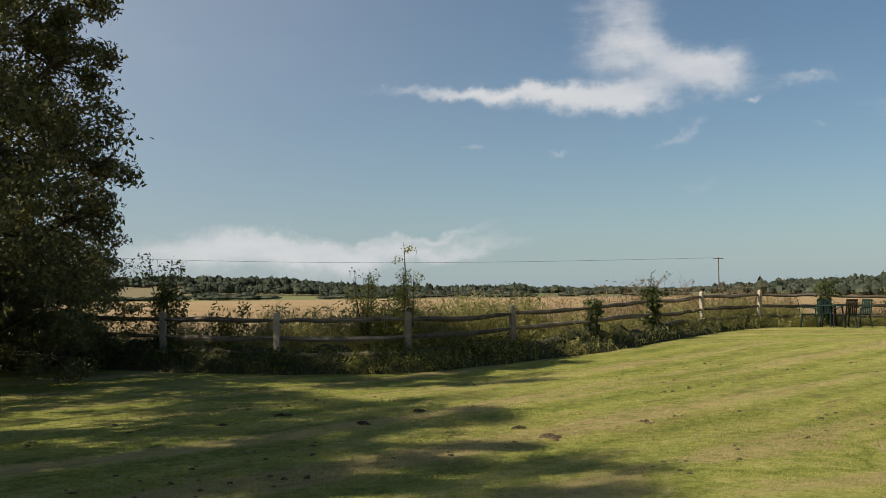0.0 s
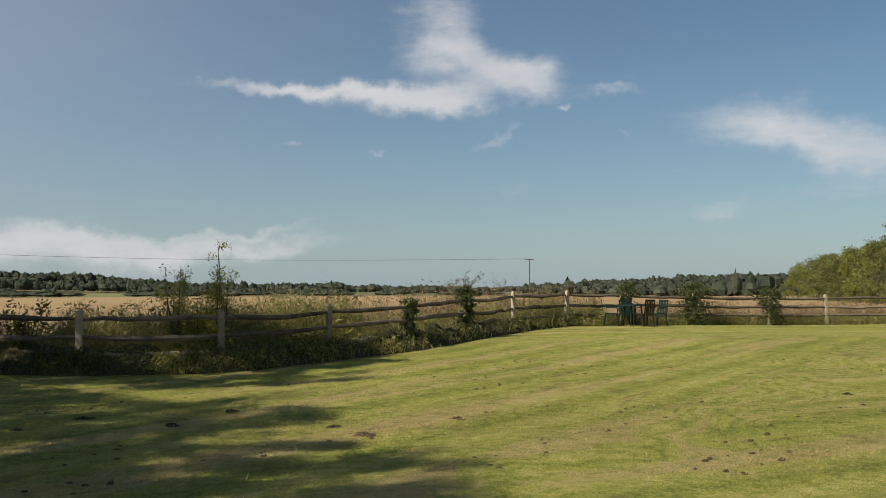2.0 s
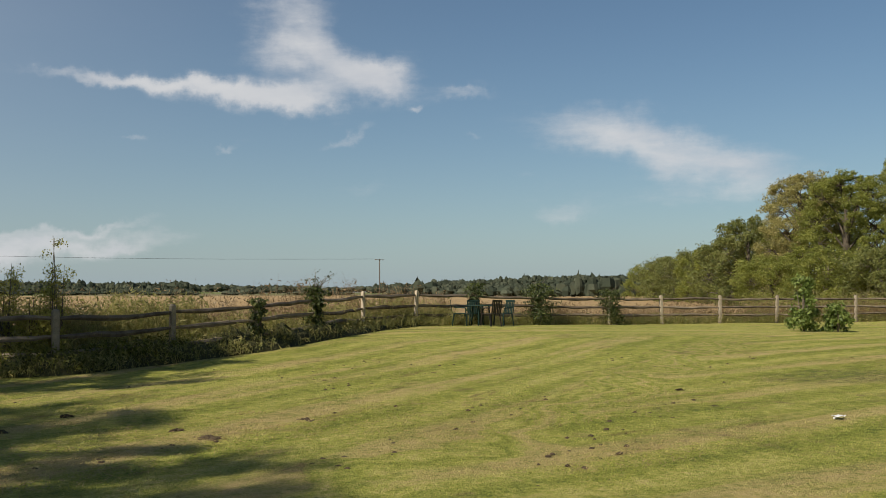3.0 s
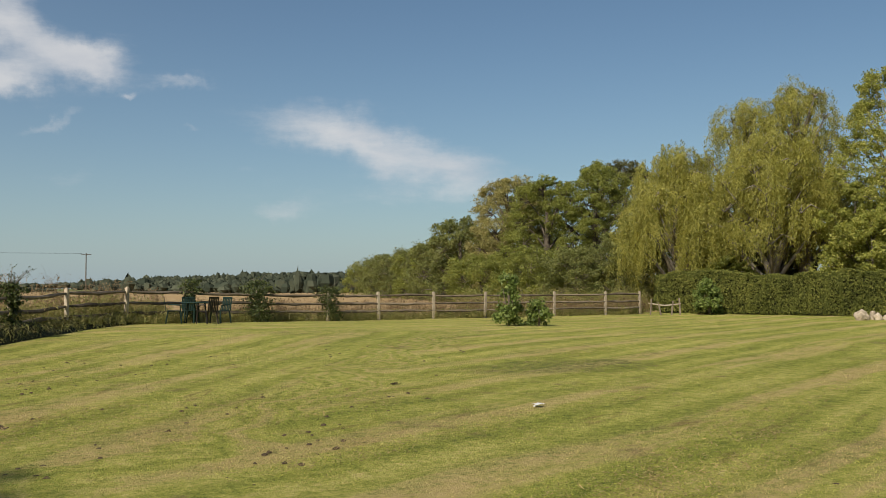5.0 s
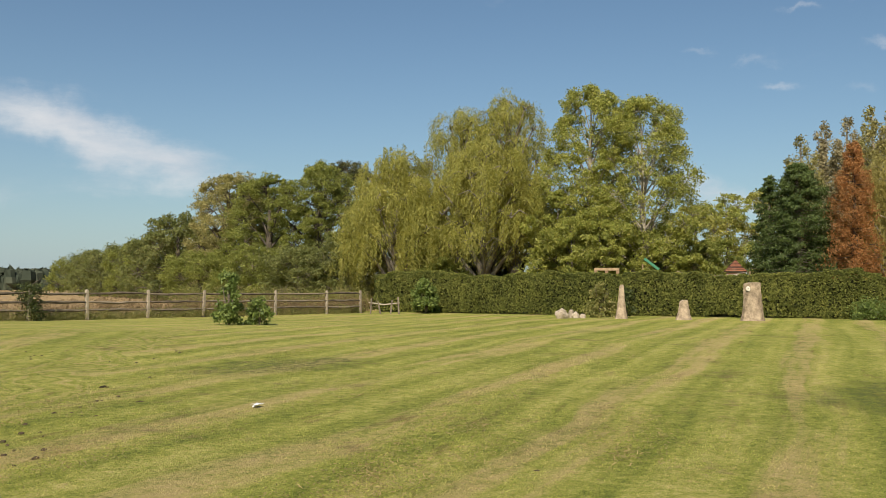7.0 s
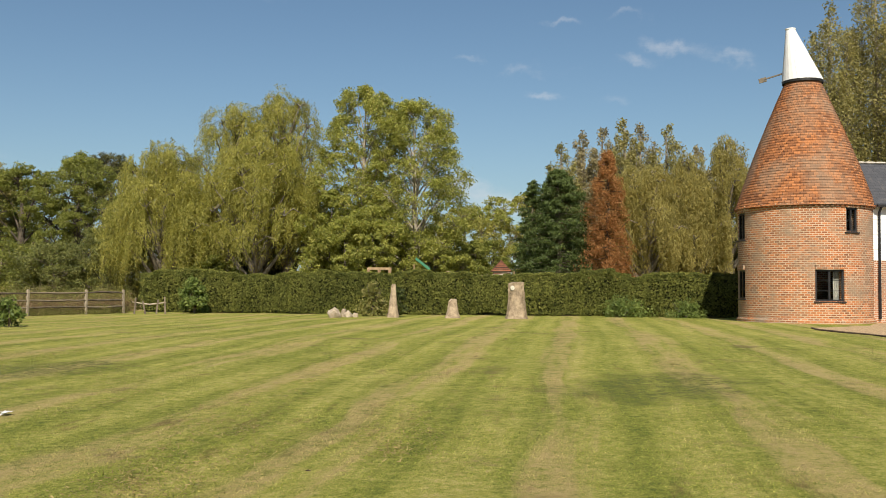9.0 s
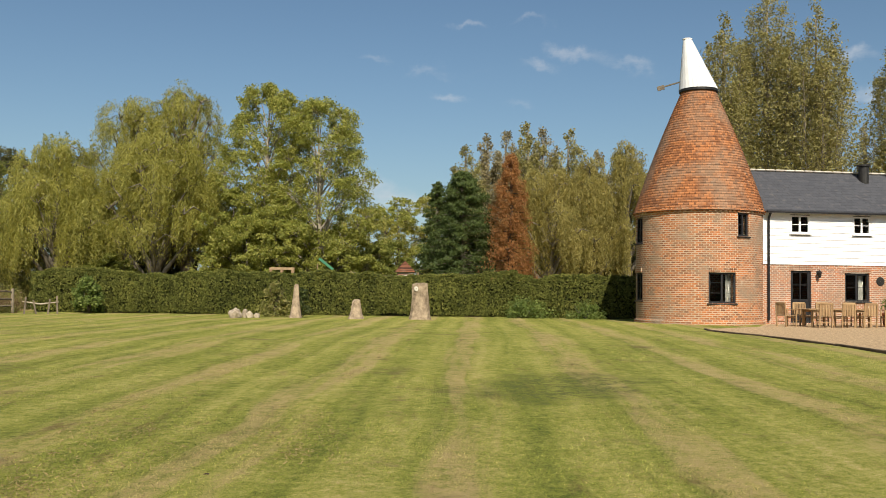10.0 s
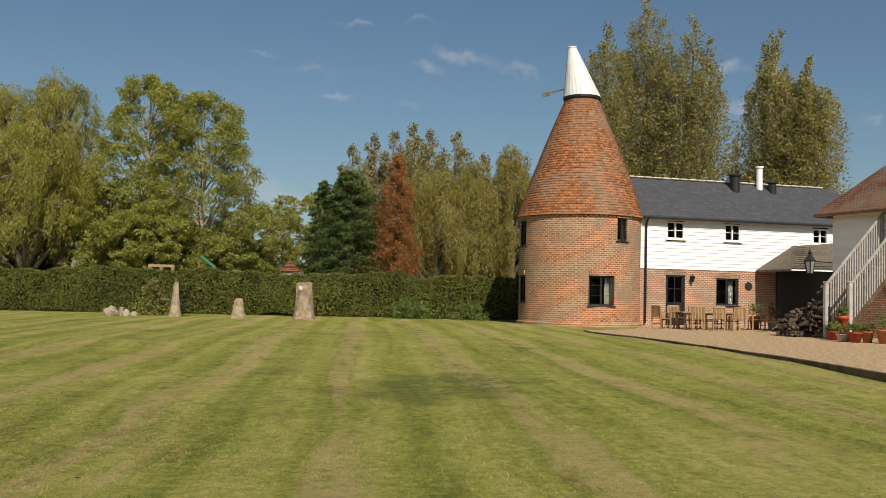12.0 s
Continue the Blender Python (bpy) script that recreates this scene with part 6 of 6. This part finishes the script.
def earth_bank():
    """A low overgrown ridge of earth that the fence stands on."""
    s = Shape()
    n, m = 150, 11
    for i in range(n):
        u = -1.0 + 9.6 * i / (n - 1)
        p = fence_at(max(0.0, u)) if u >= 0 else spots[0] + (spots[0] - spots[1]) * -u
        q = fence_at(min(8.6, max(0.0, u) + 0.05)) - fence_at(max(0.0, u))
        side = Vector((-q.y, q.x, 0)).normalized()
        if side.dot(Vector((p.x, p.y, 0))) < 0:
            side = -side
        ends = min(1.0, (8.6 - u) / 2.5)
        for j in range(m):
            v = j / (m - 1)
            x = p + side * (-0.55 + 1.9 * v)
            up = 0.52 * math.sin(math.pi * min(1.0, v * 1.15)) ** 0.6 * ends if v < 0.86 else 0.0
            s.v.append((x.x, x.y, ground_z(x.x, x.y) - 0.06 + up * (1 + 0.5 * noise.noise((x.x * 0.9, x.y * 0.9, 4)) + 0.3 * noise.noise((x.x * 3, x.y * 3, 7)))))
    for i in range(n - 1):
        for j in range(m - 1):
            s.f.append((i * m + j, i * m + m + j, i * m + m + j + 1, i * m + j + 1))
    return tagged(part("earth_bank", s, M_BANK, None, "low overgrown earth bank under the rail fence", True), category="bank", kind="structure")


M_BANK = plain("overgrown earth", (0.030, 0.032, 0.012), (0.085, 0.080, 0.030), 3.0, 0.95, 0.0, 0.9, 0.06, 18)
earth_bank()


def sapling(name, u, back, h, width, mat, label, seed, leaves, size, stems=5):
    p = fence_at(u)
    p = p + Vector((p.x, p.y, 0)).normalized() * back
    t = thing(name, (p.x, p.y, ground_z(p.x, p.y) - 0.03), 0, label, "sapling")
    rng, lv = random.Random(seed), Leaves(seed)
    for i in range(stems):
        a = rng.uniform(0, 2 * math.pi)
        e = Vector((math.cos(a) * width * 0.4 * rng.random(), math.sin(a) * width * 0.4 * rng.random(), h * rng.uniform(0.6, 1.0)))
        m_ = e * 0.5 + Vector((rng.uniform(-.1, .1), rng.uniform(-.1, .1), 0))
        part("stem", Shape().tube([(0, 0, 0), m_, e], [0.022, 0.014, 0.004], 5, 0.1), M_BARK, t)
        for k in range(9):
            c = Vector((0, 0, 0)).lerp(e, rng.uniform(0.25, 1.0)) + Vector((rng.uniform(-1, 1), rng.uniform(-1, 1), rng.uniform(-.5, .5))) * width * 0.16
            lv.clump(c, (width * 0.12, width * 0.12, width * 0.13), leaves // (stems * 9), size, 0.4, 0.1)
    lv.build("leaves", mat, t)
    return t


sapling("willow_sapling", 2.98, 0.9, 2.85, 1.2, M_LEAF_WILLOW, "slender yellow-green sapling growing by the fence", 220, 2600, 0.06, 9)
sapling("willow_sapling", 2.85, 1.1, 1.6, 1.9, M_LEAF_WILLOW, "low spreading yellow-green sapling by the fence", 224, 4200, 0.065, 12)
sapling("willow_sapling", 2.7, 1.0, 2.2, 1.2, M_LEAF_WILLOW, "slender yellow-green sapling growing by the fence", 221, 2400, 0.06, 9)
sapling("elder_sapling", 1.05, 0.5, 2.5, 1.6, M_LEAF_HEDGE, "dark leafy elder sapling growing through the fence", 222, 2200, 0.10, 9)
sapling("elder_sapling", 1.6, 0.7, 1.45, 1.3, M_LEAF_HEDGE, "dark leafy elder sapling growing through the fence", 223, 1200, 0.10, 7)


def ivy_post(u, h, w_, label, seed, leaves=1500, twigs=0, lean=0.0):
    p = fence_at(u)
    t = thing("ivy_clump", (p.x, p.y, p.z), 0, label, "ivy")
    lv, s, rng = Leaves(seed), Shape(), random.Random(seed)
    for i in range(12):
        z = h * (i + 0.5) / 12
        k = 0.55 + 0.75 * rng.random() + (0.6 if i > 7 else 0) * rng.random()
        lv.clump((lean * z + rng.uniform(-.08, .08), rng.uniform(-.08, .08), z), (w_ * k, w_ * k, h / 14), leaves // 10, 0.072, 0.75, 0.3)
    s.tube([(0.09, 0, 0), (0.12 + lean * h * .5, 0.03, h * 0.5), (0.06 + lean * h, 0, h * 0.95)], [0.035, 0.03, 0.015], 6, 0.2)
    for i in range(twigs):
        a = rng.uniform(0, 2 * math.pi)
        e = Vector((math.cos(a) * 0.6 * rng.random(), math.sin(a) * 0.5 * rng.random(), h + rng.uniform(0.05, 0.55) * rng.random()))
        s.tube([(lean * h, 0, h * 0.9), e * 0.6 + Vector((0, 0, h * 0.4)), e], [0.012, 0.008, 0.004], 4, 0, False)
        lv.clump(e, (0.12, 0.12, 0.1), 9, 0.05, 0.6, 0.1)
    part("stems", s, M_BARK, t)
    lv.build("leaves", M_LEAF_IVY, t)
    return t


ivy_post(5.0, 1.25, 0.20, "fence post wrapped in dark ivy", 230)
ivy_post(6.0, 1.45, 0.28, "fence post thickly wrapped in ivy with bare twigs", 231, 2000, 16)
ivy_post(9.0, 1.55, 0.34, "bushy green ivy on a fence post", 232, 1800)
ivy_post(10.0, 1.62, 0.62, "broad bushy green ivy over the fence", 233, 3200, 4)
ivy_post(11.1, 1.45, 0.48, "leaning bushy ivy over the fence", 234, 2400, 5, -0.22)


def leafy_shrub(at, h, w_, label, seed, n, mat, size=0.11):
    t = thing("laurel_shrub", at, 0, label, "shrub")
    lv, s, rng = Leaves(seed), Shape(), random.Random(seed)
    for i in range(9):
        a = rng.uniform(0, 2 * math.pi)
        e = Vector((math.cos(a) * w_ * 0.35 * rng.random(), math.sin(a) * w_ * 0.35 * rng.random(), h * rng.uniform(0.55, 0.95)))
        s.tube([(0, 0, 0), e * 0.55, e], [0.03, 0.02, 0.006], 5, 0.1, False)
    for i in range(34):
        v = rng.random()
        rr = w_ / 2 * (1 - 0.65 * v) * rng.uniform(0.3, 1.0)
        a = rng.uniform(0, 2 * math.pi)
        cr = w_ * rng.uniform(0.10, 0.18)
        lv.clump((math.cos(a) * rr, math.sin(a) * rr, h * (0.07 + 0.86 * v)), (cr, cr, cr), n // 34, size, 0.6, 0.15)
    part("stems", s, M_BARK, t)
    lv.build("leaves", mat, t)
    return t


leafy_shrub(gz(-40.35, 35.6), 1.95, 1.35, "upright bright green laurel shrub on the lawn", 240, 2600, M_LEAF_LAUREL, 0.12)
leafy_shrub(gz(-42.1, 35.8), 1.0, 1.15, "low bright green laurel shrub on the lawn", 241, 1600, M_LEAF_LAUREL, 0.12)
leafy_shrub(gz(-51.9, 53.2), 2.0, 1.9, "bright green laurel bush before the hedge", 242, 2600, M_LEAF_LAUREL, 0.16)
leafy_shrub(gz(-63.7, 46.9), 1.5, 1.0, "ivy-leaved shrub behind a stump", 243, 1200, M_LEAF_IVY, 0.12)
leafy_shrub(gz(-62.2, 48.5), 1.7, 1.8, "yellow-green shrub growing through the hedge", 244, 1800, M_LEAF_WEED, 0.14)
leafy_shrub(gz(-77.0, 49.9), 0.8, 3.2, "low bright green shrub at the foot of the hedge", 245, 2600, M_LEAF_LAUREL, 0.12)
leafy_shrub(gz(-80.5, 49.6), 0.8, 2.2, "low bright green shrub at the foot of the hedge", 246, 1800, M_LEAF_LAUREL, 0.12)


# ---- far woods and hedgerows ----
def far_woods():
    lv = Leaves(400)
    rng = random.Random(400)
    spots_ = []
    # belts: azimuth from, to, distance, height, length of a copse, how much of the belt is wooded
    for a0, a1, d, h, wd, dense in ((38, -5, 1480, 13, 46, 1.0), (38, 14, 1450, 15, 44, 1.0), (17, 6, 1460, 16, 44, 1.0), (38, 18, 1150, 14, 34, 0.72), (18, 0, 1150, 8, 30, 0.6), (15, -3, 860, 11, 12, 0.68), (34, -12, 760, 5.5, 9, 0.5), (36, -14, 640, 3.6, 16, 0.6), (-3, -12, 1000, 10, 15, 0.9),
                                    (-8, -22, 1500, 10, 40, 1.0), (-19, -46, 1480, 17, 40, 1.0), (-15.5, -45, 760, 10, 13, 0.9), (-16.6, -34, 330, 4.6, 6, 0.85), (-20, -40, 520, 7, 9, 0.9), (-23.5, -28.5, 270, 4.8, 6, 0.8), (-28, -33, 225, 5.8, 6, 0.92)):
        n_ = int(abs(a1 - a0) / math.degrees(wd * 0.24 / d))
        for i in range(n_):
            az = a0 + (a1 - a0) * (i + rng.random()) / n_
            gap = 0.5 + 0.5 * noise.noise((az * 0.55, d * 0.01, 5.0))
            if gap < 1 - dense:
                continue
            spots_.append((az, d * rng.uniform(0.985, 1.015), h * rng.uniform(0.78, 1.08) * (0.75 + 0.5 * gap), wd * rng.uniform(0.7, 1.3)))
    spots_ += [(-18.2, 290, 6.3, 5.5), (-17.4, 300, 4.8, 5)]
    r = np.random.default_rng(401)
    rings, n = 4, 7
    th = np.linspace(0.0, 0.75 * math.pi, rings)[:, None]
    ph = np.linspace(0, 2 * math.pi, n, endpoint=False)[None, :]
    unit = np.stack([np.sin(th) * np.cos(ph), np.sin(th) * np.sin(ph), np.cos(th) + 0 * ph], -1).reshape(-1, 3)
    cell = [(q * n + e, (q + 1) * n + e, (q + 1) * n + (e + 1) % n, q * n + (e + 1) % n) for q in range(rings - 1) for e in range(n)]
    s = Shape()
    for az, d, h, wd in spots_:
        p = polar(az, d)
        z = ground_z(p.x, p.y)
        # each tree is a few uneven rounded heads, with loose sprays at the edge
        many = 3 + int(wd / 6)
        for k in range(many):
            a, R = rng.uniform(0, 6.28), min(wd * 0.30, 5.5) * rng.uniform(0.65, 1.15)
            hh = h * rng.uniform(0.6, 0.95)
            c = np.array((p.x + math.cos(a) * wd * 0.5 * (k + 0.5) / many, p.y + math.sin(a) * wd * 0.5 * (k + 0.5) / many, z + hh * 0.55))
            s.add(c + unit * np.array((R, R, hh * 0.42)) * (1 + 0.19 * r.normal(size=(rings * n, 1))), cell)
            lv.clump(c, (R * 1.05, R * 1.05, hh * 0.44), 9, max(0.3, d * 0.0012), 0.9, 0.9)
    t = thing("far_woods", (0, 0, 0), 0, "distant woods and hedgerows on low hills, haze in their colour", "woodland", kind="stuff")
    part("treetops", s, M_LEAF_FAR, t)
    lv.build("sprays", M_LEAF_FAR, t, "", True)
    return t


far_woods()


# ---- grass blades on the near lawn ----
def grass():
    r = np.random.default_rng(500)
    n = 270000
    d = 5.5 + 21.0 * r.random(n) ** 1.5
    az = np.radians(-108 + 142 * r.random(n))
    x, y = -np.sin(az) * d, np.cos(az) * d
    keep = (y < 18.6 + np.maximum(0, x) * 0.9) & (y < 34) & ~((x > 11) & (y < -4.2 + (x - 12) * 0.28 - 1.5))
    x, y, d = x[keep], y[keep], d[keep]
    n = len(x)
    s = np.clip((d - 8) / 22, 0, 1)
    z = 0.22 * s * s * (3 - 2 * s) + 0.22 * np.exp(-((x - 11) / 8) ** 2 - ((y - 31) / 7) ** 2) - 0.10 * np.exp(-((x + 3) / 7) ** 2 - ((y - 20) / 5) ** 2)
    tall = (0.014 + 0.024 * r.random(n)) * np.clip(1.25 - d / 34, 0.45, 1)
    lv = Leaves(501)
    ax = np.stack([r.normal(size=n) * 0.8, r.normal(size=n) * 0.8, np.ones(n)], -1)
    lv.put(np.stack([x, y, z + tall * 0.35], -1), ax, r.normal(size=(n, 3)), tall, 0.0035 + 0.0004 * d)
    return tagged(lv.build("grass", M_BLADE, None, "", True), "short mown grass blades of the lawn", "grass", kind="stuff")


grass()


# ---- dead grass and moss torn up by the mower, lying in rows ----
def clippings():
    r, rng = np.random.default_rng(510), random.Random(510)
    lv = Leaves(511)
    ca, sa = math.cos(radians(19)), math.sin(radians(19))
    made = 0
    while made < 620:
        d = 6.5 + 22.0 * rng.random() ** 1.5
        p = polar(rng.uniform(-66, 22), d)
        if p.y > 17.5 + max(0, p.x) * 0.8:
            continue
        u, v = p.x * ca + p.y * sa, -p.x * sa + p.y * ca
        if noise.noise((u * 0.10, v * 0.75, 3.0)) + 0.5 * noise.noise((p.x * 0.3, p.y * 0.3, 8.0)) < 0.10:
            continue
        made += 1
        m = rng.randint(14, 50)
        w_ = rng.uniform(0.06, 0.30)
        a, b = r.normal(size=m) * w_ * 2.0, r.normal(size=m) * w_ * 0.7
        c = np.stack([p.x + a * ca - b * sa, p.y + a * sa + b * ca, ground_z(p.x, p.y) + 0.012 + 0.03 * r.random(m)], -1)
        ax = np.stack([r.normal(size=m), r.normal(size=m), 0.25 * r.normal(size=m)], -1)
        lv.put(c, ax, np.stack([r.normal(size=m) * 0.5, r.normal(size=m) * 0.5, np.ones(m)], -1), 0.03 + 0.05 * r.random(m), 0.005 + 0.008 * r.random(m))
    return tagged(lv.build("dead_grass", M_STRAW, None, "", True), "brown dead grass lying in rows on the lawn", "dead grass", kind="stuff")


clippings()
